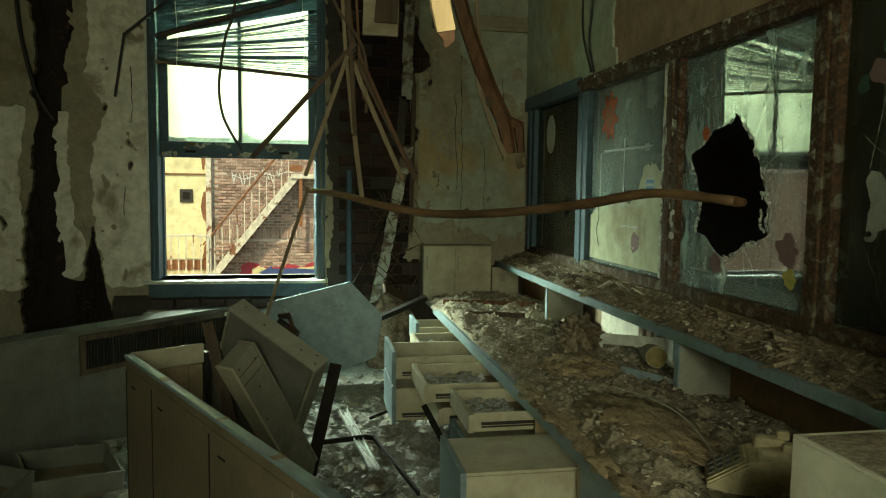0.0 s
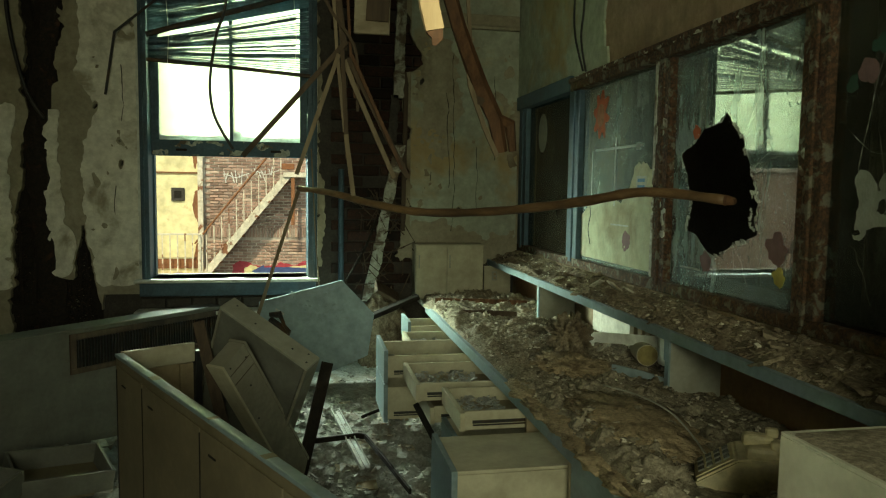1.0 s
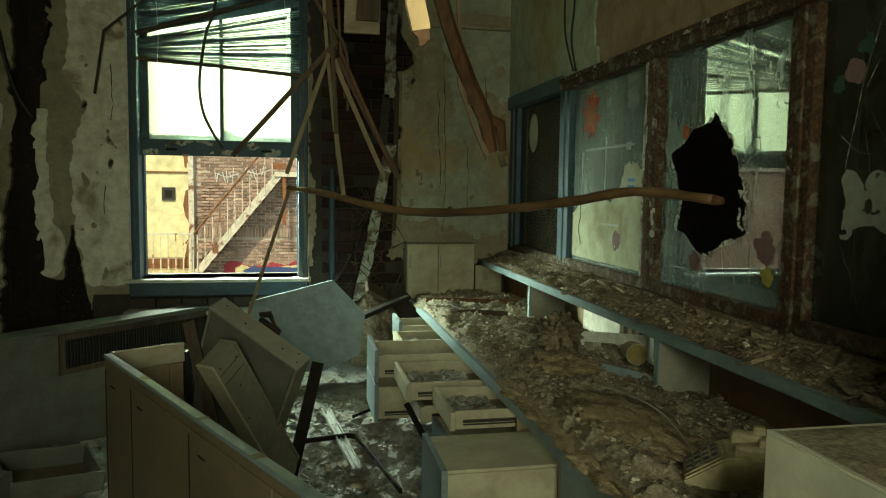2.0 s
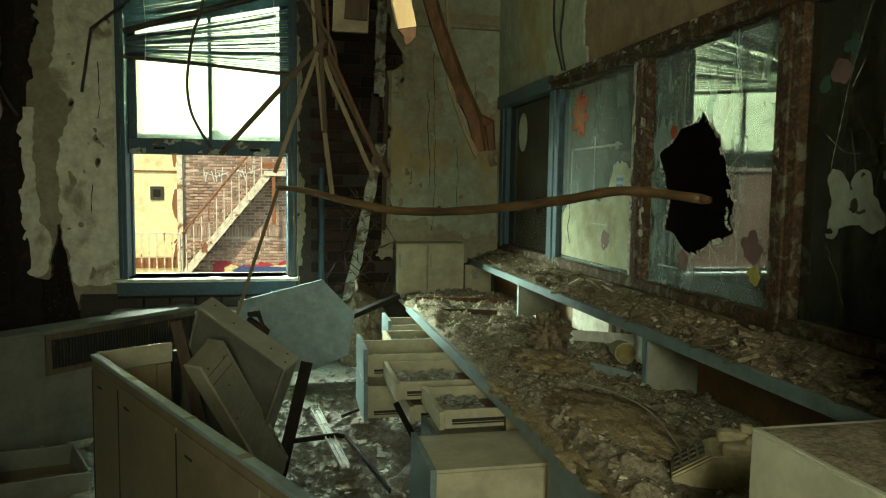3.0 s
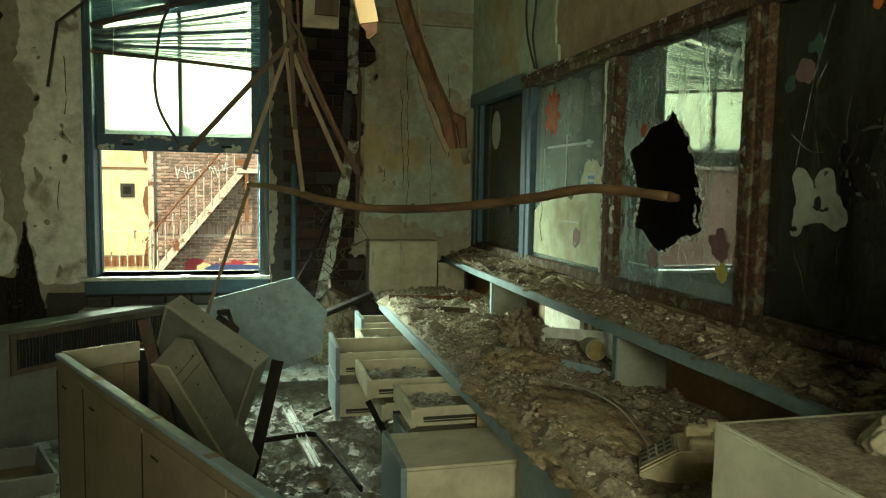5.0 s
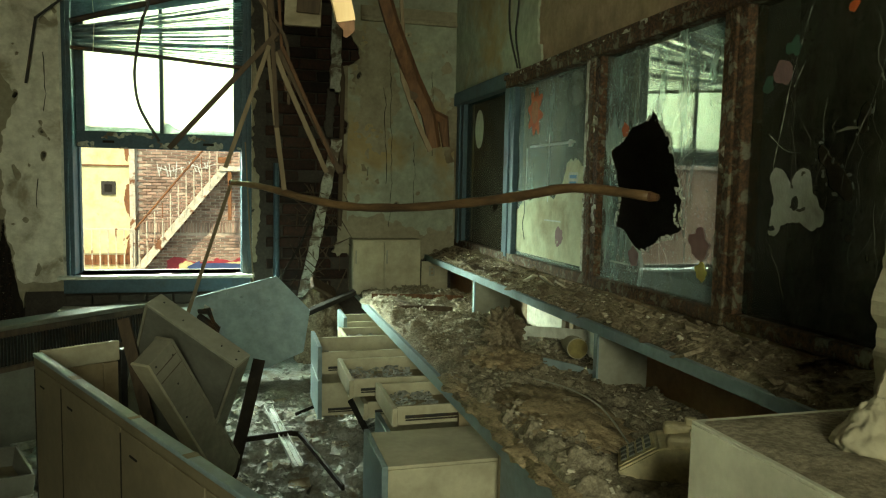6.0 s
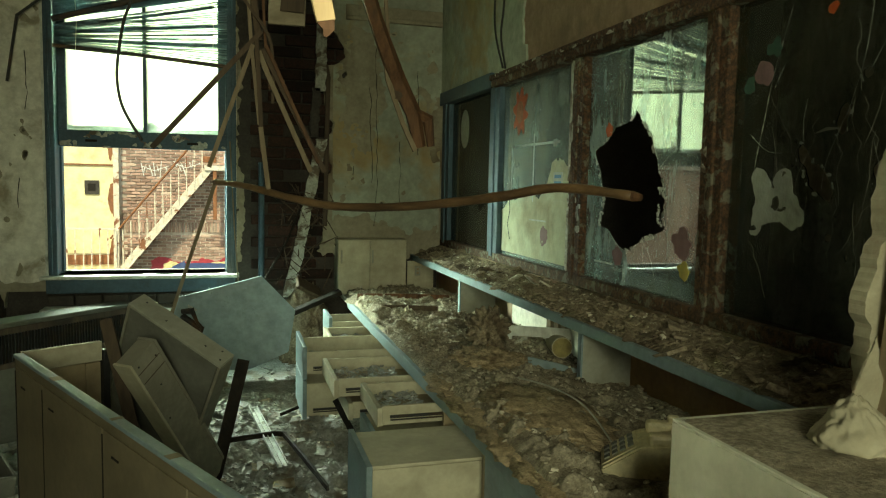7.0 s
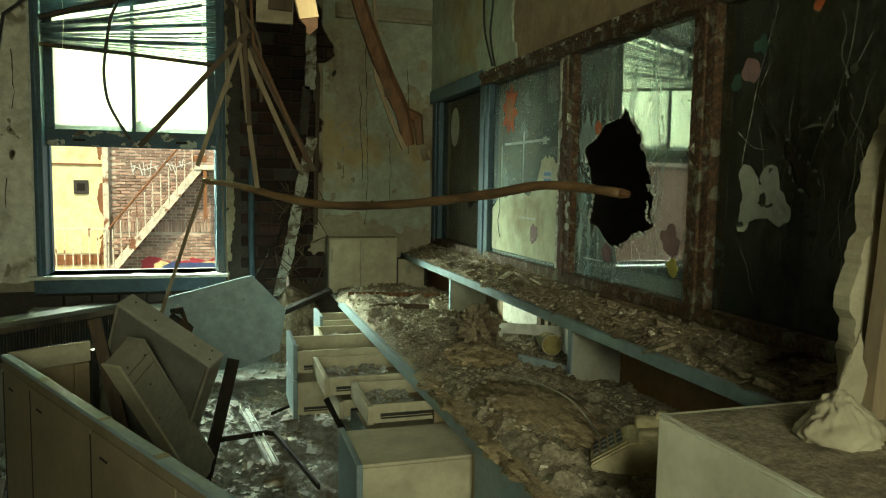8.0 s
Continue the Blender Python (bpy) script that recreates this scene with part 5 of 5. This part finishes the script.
tagged(part("ceiling_panel", boxm(-0.062, 0.066, -0.010, 0.010, 0.0, 1.01, 0.004, pose(0.238, 2.65, 2.042, 0, 1.5, -8)), "plaster"), "torn strip of plasterboard hanging from the ceiling", "ceiling panel")
tagged(part("torn_sheet", boxm(-0.038, 0.044, -0.004, 0.004, 0.0, 0.98, 0.002, pose(0.254, 2.63, 2.085, 0, 4, -14)), "wood_dark"), "torn brown backing sheet hanging beside plasterboard", "ceiling panel")
tagged(part("debris_board", boxm(-0.20, 0.20, -0.025, 0.025, -0.016, 0.016, 0.004, pose(0.55, 4.62, 0.72, 10, -20, 12)), "blackish"), "dark splintered board lying over the rubble heap", "board")
# plaster slab in dark wood colour, standing in for the shade on it
tagged(part("debris_board", boxm(-0.10, 0.10, -0.05, 0.05, -0.014, 0.014, 0.006, pose(0.54, 4.78, 0.80, 40, 28, 25)), "wood_dark"), "broken plaster slab lying on the rubble heap", "plaster slab")
lump("rubble_mound", (0.53, 4.86, 0.42), (0.17, 0.11, 0.38), "rubble_brown", 12.0, "heap of fallen plaster against the bare bricks", "rubble", 0.7)

rng = random.Random(31)
bits = bmesh.new()
for k in range(70):
    c = Vector((rng.gauss(0.53, 0.10), rng.uniform(4.80, 4.93), rng.uniform(0.75, 1.45)))
    w = Vector((rng.uniform(-1, 1), rng.uniform(-0.3, 0.3), rng.uniform(-1, 1))) * rng.uniform(0.02, 0.10)
    rod(bits, [c - w, c + w * 0.2, c + w], [rng.uniform(0.002, 0.006) for _ in range(3)], 4, 0.5)
tagged(part("splinters", bits, "wood_dark"), "loose splinters and torn lath ends in the broken wall", "splinters", kind="stuff")

# fallen beam with a split end
beam = thing("broken_beam", (0.78, 2.79, 1.63), "red-brown broken beam hanging from the ceiling", "beam")
part("timber", rodm([(0.36, 2.45, 2.95), (0.47, 2.58, 2.30), (0.56, 2.66, 2.09), (0.665, 2.75, 1.89), (0.735, 2.78, 1.77), (0.765, 2.79, 1.64)], [0.030, 0.030, 0.031, 0.034, 0.033, 0.026], 5, 0.8, 0.14, 6), "wood", beam)
part("split_end", rodm([(0.71, 2.77, 1.79), (0.80, 2.79, 1.75), (0.815, 2.79, 1.645)], [0.018, 0.026, 0.018], 5, 0.8, 0.2, 9), "wood", beam)
part("splinter", rodm([(0.60, 2.72, 2.02), (0.625, 2.74, 1.89), (0.69, 2.76, 1.73), (0.745, 2.77, 1.625)], [0.006, 0.013, 0.012, 0.014], 4, 0.6, 0.1, 2), "wood_pale", beam, "pale splinter")
part("splinter", rodm([(0.64, 2.74, 1.92), (0.67, 2.75, 1.83), (0.66, 2.75, 1.80)], [0.01, 0.02, 0.004], 4, 0.6, 0.1, 2), "wood_dark", beam)
lath([(0.58, 2.70, 2.95), (0.605, 2.71, 2.2), (0.62, 2.72, 2.05)], 0.010, "wood_pale", "thin pale lath hanging behind the beam")
near = thing("hanging_lath", (0.15, 0.87, CEIL), "splintered pale lath hanging from the ceiling in sunlight", "lath")
part("shaft", rodm([(0.115, 0.95, CEIL + 0.02), (0.145, 0.87, 1.75), (0.150, 0.865, 1.71), (0.156, 0.861, 1.680)], [0.019, 0.0165, 0.0165, 0.0155], 4, 0.25, 0.05, 3), "wood_sunlit", near)
part("split_tip", rodm([(0.156, 0.861, 1.6795), (0.1585, 0.86, 1.670), (0.155, 0.86, 1.662)], [0.0155, 0.010, 0.003], 4, 0.25, 0.15, 3), "wood", near, "dark splintered tip")

# cables
for nm, pts, r, lab in (("cable", [(-0.20, 3.0, CEIL), (-0.24, 3.0, 2.6), (-0.301, 3.0, 2.196), (-0.334, 3.0, 2.088), (-0.356, 3.0, 1.958), (-0.362, 3.0, 1.872), (-0.351, 3.0, 1.786), (-0.325, 3.0, 1.722), (-0.277, 3.0, 1.64)], 0.0058, "thick black cable hanging before the window"),
                        ("cable", [(1.45, 3.72, 3.0), (1.445, 3.68, 2.5), (1.44, 3.70, 2.3), (1.455, 3.66, 2.12)], 0.006, "black cable hanging down the partition wall"),
                        ("cable", [(1.46, 3.80, 3.0), (1.45, 3.83, 2.6), (1.45, 3.82, 2.35), (1.455, 3.70, 2.13)], 0.006, "second black cable hanging down the partition wall"),
                        ("cable", [(-1.80, 4.95, 3.0), (-1.78, 4.94, 2.5), (-1.70, 4.94, 2.1), (-1.60, 4.95, 1.9)], 0.012, "dark hose hanging beside the broken chase"),
                        ("cable", [(1.455, 3.57, 1.47), (1.44, 3.50, 1.38), (1.45, 3.55, 1.30), (1.45, 3.52, 1.22)], 0.002, "thin wire dangling before the glass")):
    tagged(part(nm, rodm(bend(pts, 8), r, 8), "rubber", smooth=True), lab, "cable")
lath([(-1.235, 4.95, 2.06), (-1.17, 4.94, 2.45), (-0.88, 4.90, 2.68), (-0.6, 4.88, 2.85)], 0.011, "metal_dark", "bent metal strip hanging from the wall", 0.4, 4, "metal_strip", cat="metal strip")

# the broken blind
blind = thing("venetian_blind", (-0.49, YB - 0.03, 2.2), "collapsed grey-blue venetian blind hanging fanned and tangled", "blind")
part("bottom_rail", rodm([(-0.985, YB - 0.045, 2.29), (-0.5, YB - 0.045, 2.265), (0.04, YB - 0.045, 2.225)], 0.013, 6, 0.7), "metal_dark", blind)
rng = random.Random(5)
for k in range(48):
    if k < 26:
        q0 = k / 25
        zl, zr, tilt = 2.298 + 0.115 * q0, 2.242 + 0.40 * q0, -rng.uniform(0.05, 0.18)
    else:
        q0 = (k - 26) / 21
        zl, zr, tilt = 2.455 + 0.34 * q0, 2.68 + 0.34 * q0, rng.uniform(0.9, 1.15)
    sag = rng.uniform(-0.006, 0.002)
    if k in (7, 15, 22):
        tilt = 1.25
    yb = YB - 0.045
    bm = bmesh.new()
    rows2 = []
    x1 = 0.03 if k % 11 else -0.05
    for i in range(9):
        q = i / 8
        x, z = -0.975 + (x1 + 0.975) * q, zl + (zr - zl) * q + sag * 4 * q * (1 - q)
        rows2.append([bm.verts.new((x, yb + o * math.cos(tilt), z + o * math.sin(tilt) + c)) for o, c in ((-0.0125, 0), (0, 0.0025), (0.0125, 0))])
    for r0, r1 in zip(rows2, rows2[1:]):
        for j in range(2):
            bm.faces.new((r0[j], r0[j + 1], r1[j + 1], r1[j]))
    bmesh.ops.solidify(bm, geom=list(bm.faces), thickness=0.0008)
    part("slat", bm, "slat", blind)
part("fold", rodm([(-0.98, YB - 0.07, 2.44), (-0.55, YB - 0.07, 2.58), (-0.1, YB - 0.07, 2.72)], 0.018, 6, 0.5), "metal_dark", blind)
for x in (-0.855, -0.06):
    part("ladder_cord", rodm([(x, YB - 0.06, 2.27), (x + 0.01, YB - 0.06, 2.45), (x - 0.01, YB - 0.06, 2.8)], 0.002, 5), "sill_white", blind)

# ---- painted marks and labels on the panes ----
XG = XR + 0.0275
def mark(field, y0, y1, z0, z1, mat, label, step=0.008):
    worn = (lambda u, v: min(field(u, v), 0.055 + 0.07 * fbm(u * 24, v * 24, 7.0, 3))) if step == 0.008 else field
    return sheet("painted_mark", worn, y0, y1, z0, z1, step, lambda u, v, d: (d, u, v), XG - 0.0024, XG - 0.0012, mat, glazing, label)


mark(lambda u, v: 0.082 * (1 + 0.25 * math.sin(8 * math.atan2((v - 1.885) / 1.3, u - 3.565)) + 0.2 * fbm(u * 14, v * 14)) - math.hypot(u - 3.565, (v - 1.885) / 1.3), 3.42, 3.71, 1.70, 2.04, "paint_orange", "orange painted flower")
mark(lambda u, v: 0.045 - math.hypot(u - 3.565, (v - 1.885) / 1.3) + 0.006 * fbm(u * 20, v * 20), 3.48, 3.65, 1.78, 1.98, "out_rust", "rust-red flower heart").location.x -= 0.0015
mark(lambda u, v: 0.085 - math.hypot(u - 4.50, (v - 1.86) / 1.45), 4.38, 4.62, 1.70, 2.02, "paint_white", "pale painted oval")
mark(lambda u, v: min(noisy_poly(3.22, 1.26, 0.045, 3, 0.4)(u, v), 1), 3.12, 3.32, 1.16, 1.36, "paint_pink", "pink painted blot")
def paper(u, v):
    top = along([(2.985, 1.62), (3.06, 1.64), (3.15, 1.60), (3.20, 1.50), (3.30, 1.44), (3.45, 1.46), (3.70, 1.40), (3.80, 1.38)], u)
    return min(top - v + 0.05 * fbm(u * 9, v * 9, 2, 4), rect(u, v, 2.943, 3.798, GZ0 + 0.012, GZ1))


sheet("pasted_paper", paper, 2.94, 3.80, GZ0, 1.75, 0.012, lambda u, v, d: (d, u, v), XG - 0.0008, XG, "old_paper", glazing, "torn yellowed paper pasted on the pane")
lab = mark(lambda u, v: rect(u, v, 3.03, 3.13, 1.50, 1.565), 3.02, 3.14, 1.49, 1.575, "paint_white", "small sticker with blue bars")
for z in (1.515, 1.545):
    part("bar", boxm(XG - 0.0036, XG - 0.0026, 3.045, 3.115, z - 0.008, z + 0.008), "label_blue", glazing)
for y0, y1, z0, z1 in ((3.36, 3.372, 1.42, 1.76), (3.07, 3.62, 1.70, 1.712), (3.10, 3.14, 1.685, 1.72), (3.655, 3.662, 1.42, 1.70), (3.20, 3.40, 1.325, 1.333), (2.55, 2.70, 1.19, 1.197)):
    part("tape_strip", boxm(XG - 0.0036, XG - 0.0026, y0, y1, z0, z1), "paint_white", glazing)


def butterfly(u, v):
    w = max(cap(u, v, *k) for k in (((1.738, 1.525), (1.722, 1.48), 0.034), ((1.715, 1.475), (1.725, 1.43), 0.032), ((1.740, 1.405), (1.752, 1.385), 0.021), ((1.645, 1.53), (1.635, 1.48), 0.033),
                                    ((1.625, 1.46), (1.60, 1.43), 0.036), ((1.70, 1.475), (1.65, 1.475), 0.024), ((1.70, 1.43), (1.62, 1.42), 0.017)))
    for a, b2, r in (((1.672, 1.47), (1.668, 1.448), 0.011), ((1.750, 1.392), (1.745, 1.385), 0.006)):
        w = min(w, -cap(u, v, a, b2, r))
    return min(w + 0.010 * fbm(u * 24, v * 24), 0.035 + 0.05 * fbm(u * 30, v * 30, 4.0, 3))


mark(butterfly, 1.48, 1.80, 1.30, 1.60, "paint_white", "pale painted butterfly shape")
mark(noisy_poly(1.742, 1.828, 0.036, 4, 0.3), 1.65, 1.84, 1.72, 1.92, "paint_pink", "faded pink painted flower")
mark(noisy_poly(1.705, 1.892, 0.026, 9, 0.6), 1.62, 1.79, 1.80, 1.98, "paint_green", "green painted leaf")
mark(noisy_poly(1.80, 1.80, 0.024, 5, 0.6), 1.74, 1.868, 1.72, 1.88, "paint_green", "green painted leaf")
mark(noisy_poly(1.508, 1.96, 0.016, 7, 0.5), 1.44, 1.57, 1.90, 2.03, "paint_orange", "orange painted spot")
for cy, cz, r, mt in ((2.52, 1.235, 0.035, "paint_pink"), (2.10, 1.31, 0.05, "paint_pink"), (2.08, 1.22, 0.03, "paint_yellow"), (2.62, 1.73, 0.025, "paint_orange")):
    mark(noisy_poly(cy, cz, r, cy, 0.5), cy - 0.09, cy + 0.09, cz - 0.09, cz + 0.09, mt, "faded painted blot")
# bright broken rims round the holes
mark(lambda u, v: min(0.0025 - abs(hole_big(u, v) + 0.006) + 0.009 * noise.noise(Vector((u * 60, v * 60, 6.0))), 1), 2.05, 2.78, 1.20, 1.82, "paint_white", "chipped bright glass edge", 0.006)
for k, f in enumerate(small[:4]):
    mark(lambda u, v, f=f: 0.0 - abs(f(u, v) + 0.006) + 0.009 * noise.noise(Vector((u * 60, v * 60, 3.0 + k))), 1.15, 1.65, 1.36, 1.78, "paint_white", "chipped glass edge", 0.006)
bits = bmesh.new()
rng = random.Random(61)
while len(bits.verts) < 8 * 240:
    u, v = rng.uniform(2.12, 2.72), rng.uniform(1.22, 1.80)
    if noise.noise(Vector((u * 17, v * 17, 9))) < 0.05 or abs(hole_big(u, v) - 0.002) > (0.022 if u < 2.35 and v < 1.5 else 0.007):
        continue
    q = rng.uniform(0.0012, 0.0045)
    box(bits, -q, q, -q * rng.random(), q, -0.0015, 0.0015, 0, pose(XG - 0.003, u, v, rng.uniform(0, 360), 90 + rng.uniform(-25, 25), 0))
crumbs = part("glass_crumbs", bits, "paint_white", glazing, "crumbled glass and paint clinging round the hole")
crumbs["kind"] = "stuff"
# cracks running out from the hole
rng = random.Random(8)
for k in range(44):
    a = rng.uniform(0, 6.28)
    c0 = Vector((2.40 + 0.15 * math.cos(a), 1.50 + 0.22 * math.sin(a)))
    pts2 = [c0]
    for j in range(3):
        a += rng.uniform(-0.5, 0.5)
        pts2.append(pts2[-1] + Vector((math.cos(a), math.sin(a))) * rng.uniform(0.04, 0.10))
    pts2 = [p for p in pts2 if 2.03 < p.x < 2.79 and GZ0 + 0.02 < p.y < GZ1 - 0.02]
    if len(pts2) > 1 and all(hole_big(p.x, p.y) < 0.004 for p in pts2):
        part("crack", rodm([(XG - 0.0006, p.x, p.y) for p in pts2], 0.0004, 4), "paint_white", glazing)
part("glass_shard", rodm([(XG - 0.004, 1.535, 1.648), (XG - 0.004, 1.50, 1.656), (XG - 0.003, 1.465, 1.655)], [0.002, 0.006, 0.003], 4, 0.3), "cream_grey", glazing, "pale broken shard")
# longer cracks; their glints are pale colour on randomly thickened spots
for line in (((1.65, 1.99), (1.68, 1.90), (1.712, 1.80), (1.735, 1.69), (1.76, 1.58), (1.762, 1.53)), ((1.385, 1.96), (1.40, 1.83), (1.435, 1.71), (1.46, 1.66), (1.50, 1.57), (1.51, 1.50)), ((1.575, 1.74), (1.585, 1.68), (1.58, 1.63)),
             ((1.79, 1.66), (1.72, 1.61), (1.66, 1.60)), ((1.66, 1.85), (1.69, 1.80), (1.70, 1.78)), ((1.36, 1.62), (1.34, 1.56), (1.32, 1.53)), ((1.34, 1.86), (1.375, 1.80), (1.39, 1.78))):
    pts2 = bend([(XG - 0.001, a, c) for a, c in line], 7)
    part("crack", rodm(pts2, [0.0003 + 0.0015 * rng.random() ** 5 for _ in pts2], 4), "paint_white", glazing, "crack with its glints painted pale")
for k in range(30):
    y, z = rng.uniform(0.95, 1.80), rng.uniform(1.35, 1.95)
    a = rng.uniform(0.9, 2.2)
    pts2 = [(XG - 0.0006, y + math.cos(a) * q + rng.uniform(-0.012, 0.012), z - math.sin(a) * q) for q in (0, 0.025, 0.05, 0.08, 0.11, 0.14, 0.18)]
    pts2 = [p for p in pts2 if p[2] > GZ0 + 0.02 and 0.75 < p[1] < 1.85]
    if len(pts2) > 1:
        part("crack", rodm(pts2, [0.0003 + 0.0006 * rng.random() ** 3 for _ in pts2], 4), "cream_grey", glazing)

# ---- bare brickwork in the broken opening ----
def bare(x, z, r):
    e0, e1 = chase_east(z)
    return 0.197 < x < e1 + 0.08 and r.random() > 0.06


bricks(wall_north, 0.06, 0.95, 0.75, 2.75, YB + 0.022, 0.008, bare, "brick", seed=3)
# western chase bricks in the same near-black colour
bricks(wall_north, -2.0, -1.3, 0.5, 1.2, YB + 0.030, 0.010, lambda x, z, r: chase_west(z)[0] < x < chase_west(z)[1] and r.random() > 0.35, "blackish", seed=4)

# ---- the alley outside ----
ground = part("ground", boxm(-60, 60, YB + 0.3, 90, -3.2, -3.0), "floor")
tagged(ground, "grey alley ground", "ground", kind="structure")
YA = 12.9
alley = thing("brick_building", (0, YA, -3.0), "red brick building across the alley with sprayed paint", "building")
part("wall", boxm(-1.72, 4.5, YA + 0.02, YA + 0.5, -3.0, 6.5), "out_mortar", alley)
bricks(alley, -1.60, 0.62, 0.605, 0.78, YA, 0.004, lambda x, z, r: True, "out_brick", (0.038, 0.165), (0.0515, 0.19), 0.05, 9)
bricks(alley, -1.60, 0.62, -0.20, 2.15, YA, 0.004, lambda x, z, r: not 0.585 < z < 0.795, "out_brick", (0.137, 0.038), (0.154, 0.0515), 0.05, 6)
shed = thing("cream_building", (-4.0, YA - 0.2, -3.0), "cream sheet-metal wall streaked with rust across the alley", "building")
part("wall", boxm(-3.88, -1.705, YA - 0.10, YA + 0.5, -3.0, 5.0), "out_cream", shed)
part("seam", boxm(-3.88, -1.705, YA - 0.125, YA - 0.1005, 1.70, 1.725), "out_rust", shed)
part("corner_strip", boxm(-1.775, -1.69, YA - 0.13, YA - 0.1005, -3.0, 5.0), "out_white", shed, "rusting corner strip")
part("base_band", boxm(-3.88, -1.78, YA - 0.13, YA - 0.1005, 0.10, 0.26), "out_rust", shed)
part("base_band", boxm(-3.88, -1.78, YA - 0.13, YA - 0.1005, -0.12, 0.0), "out_rust", shed)
v1 = part("vent", boxm(-2.20, -1.985, YA - 0.13, YA - 0.1005, 1.24, 1.46, 0.008), "mortar", shed, "square wall vent")
# raised near-black block painting the shade inside the vent
part("vent_hole", boxm(-2.15, -2.035, YA - 0.137, YA - 0.1305, 1.29, 1.41, 0.004), "blackish", v1)
sheet("rust_patch", lambda u, v: 0.10 * fbm(u * 6, v * 2.2, 1, 5) - 0.015 - 0.5 * max(0, -1.84 - u), -2.3, -1.78, 0.2, 2.2, 0.02, lambda u, v, d: (u, d, v), YA - 0.104, YA - 0.1005, "out_rust", shed)

house = thing("brick_building", (-8.0, YA - 0.1, -3.0), "long red brick building farther down the alley", "building")
part("wall", boxm(-16.0, -3.9, YA - 0.16, YA + 0.5, -3.0, 1.9), "out_brick", house)
part("coping", boxm(-16.0, -3.88, YA - 0.22, YA + 0.55, 1.905, 2.0, 0.01), "out_mortar", house)
stair = thing("fire_stair", (-1.6, 12.3, -3.0), "rusting white steel stair with thin balusters outside", "stair")
S0, S1 = Vector((-1.64, 12.5, 0.02)), Vector((-0.31, 12.5, 1.66))
d = (S1 - S0).normalized()
ext0, ext1 = S0 - d * 0.25, S1 + d * 0.02
for y in (12.5, 12.85):
    bm = rodm([Vector((ext0.x, y, ext0.z)), Vector((ext1.x, y, ext1.z))], 0.085, 4, 0.3)
    part("stringer", bm, "out_white", stair)
for k in range(11):
    p = S0.lerp(S1, (k + 0.3) / 11)
    part("tread", boxm(p.x - 0.1, p.x + 0.1, 12.53, 12.83, p.z - 0.012, p.z + 0.012), "out_rust", stair)
    part("baluster", boxm(p.x - 0.008, p.x + 0.008, 12.46, 12.476, p.z, p.z + 0.62), "out_white", stair)
part("handrail", rodm([S0 + Vector((-0.15, -0.03, 0.52)), S1 + Vector((-0.2, -0.03, 0.46))], 0.016, 6), "out_rust", stair)
part("landing", boxm(-0.36, 1.2, 12.45, 12.88, 1.66, 1.74, 0.004), "out_white", stair)
part("post", boxm(-0.23, -0.17, 12.47, 12.53, 0.85, 1.66, 0.004), "out_rust", stair)
part("post", boxm(-1.74, -1.66, 12.45, 12.53, -3.0, 0.70, 0.004), "out_white", stair)
rail = thing("alley_railing", (-2.4, 12.4, -3.0), "white steel railing across the alley", "railing")
part("top_rail", boxm(-4.0, -1.70, 12.40, 12.43, 0.685, 0.715, 0.003), "out_white", rail)
part("bottom_rail", boxm(-4.0, -1.70, 12.40, 12.43, -0.02, 0.02, 0.003), "out_white", rail)
for k in range(20):
    part("baluster", boxm(-3.95 + k * 0.118, -3.932 + k * 0.118, 12.405, 12.423, 0.0205, 0.6845), "out_white", rail)
part("deck", boxm(-4.0, -1.5, 12.0, 12.75, -0.2, -0.08), "out_white", rail)
part("deck_post", boxm(-3.0, -2.9, 12.3, 12.4, -3.0, -0.2), "out_rust", rail)


def spray(field, x0, x1, z0, z1, mat, label, dy, step=0.012):
    sheet("sprayed_paint", field, x0, x1, z0, z1, step, lambda u, v, dd: (u, dd, v), YA - 0.012 - dy, YA - 0.009 - dy, mat, alley, label)


def ragged(x0, x1, z0, z1, seed):
    return lambda u, v: rect(u, v, x0, x1, z0, z1) + 0.09 * fbm(u * 3, v * 3, seed, 4)


spray(ragged(-1.25, 0.4, -0.15, 0.16, 3.0), -1.4, 0.5, -0.3, 0.35, "spray_red", "faded red sprayed field", 0.0)
spray(ragged(-1.05, 0.45, -0.15, 0.10, 5.0), -1.3, 0.5, -0.3, 0.30, "spray_yellow", "pale yellow sprayed field", 0.003)


def arrow(u, v):
    head2 = min(u + 0.92, 0.5 * (u + 0.92) - abs(v - 0.03) + 0.0, -0.70 - u)
    return max(head2, min(rect(u, v, -0.72, 0.5, -0.05, 0.10) - 0.012 + 0.02 * fbm(u * 4, v * 4, 6, 3), 0.05))


spray(arrow, -1.0, 0.5, -0.2, 0.25, "spray_blue", "dark blue sprayed arrow", 0.006)
# illegible white tags as plain strokes
rng = random.Random(12)
for x0, z0, n in ((-1.36, 1.66, 7), (-0.86, 1.72, 6)):
    for k in range(n):
        x = x0 + k * 0.062
        part("tag_stroke", rodm([(x, YA - 0.014, z0 + rng.uniform(0.04, 0.16)), (x + rng.uniform(-0.03, 0.07), YA - 0.014, z0 - rng.uniform(0.0, 0.16))], 0.011, 4, 0.3), "spray_white", alley)
    part("tag_stroke", rodm([(x0, YA - 0.014, z0 + 0.05), (x0 + 0.2, YA - 0.014, z0 - 0.02), (x0 + 0.42, YA - 0.014, z0 + 0.06)], 0.010, 4, 0.3), "spray_white", alley)
part("sprayed_sign", boxm(-0.40, -0.18, YA - 0.02, YA - 0.0125, 1.80, 1.90), "out_rust", alley)
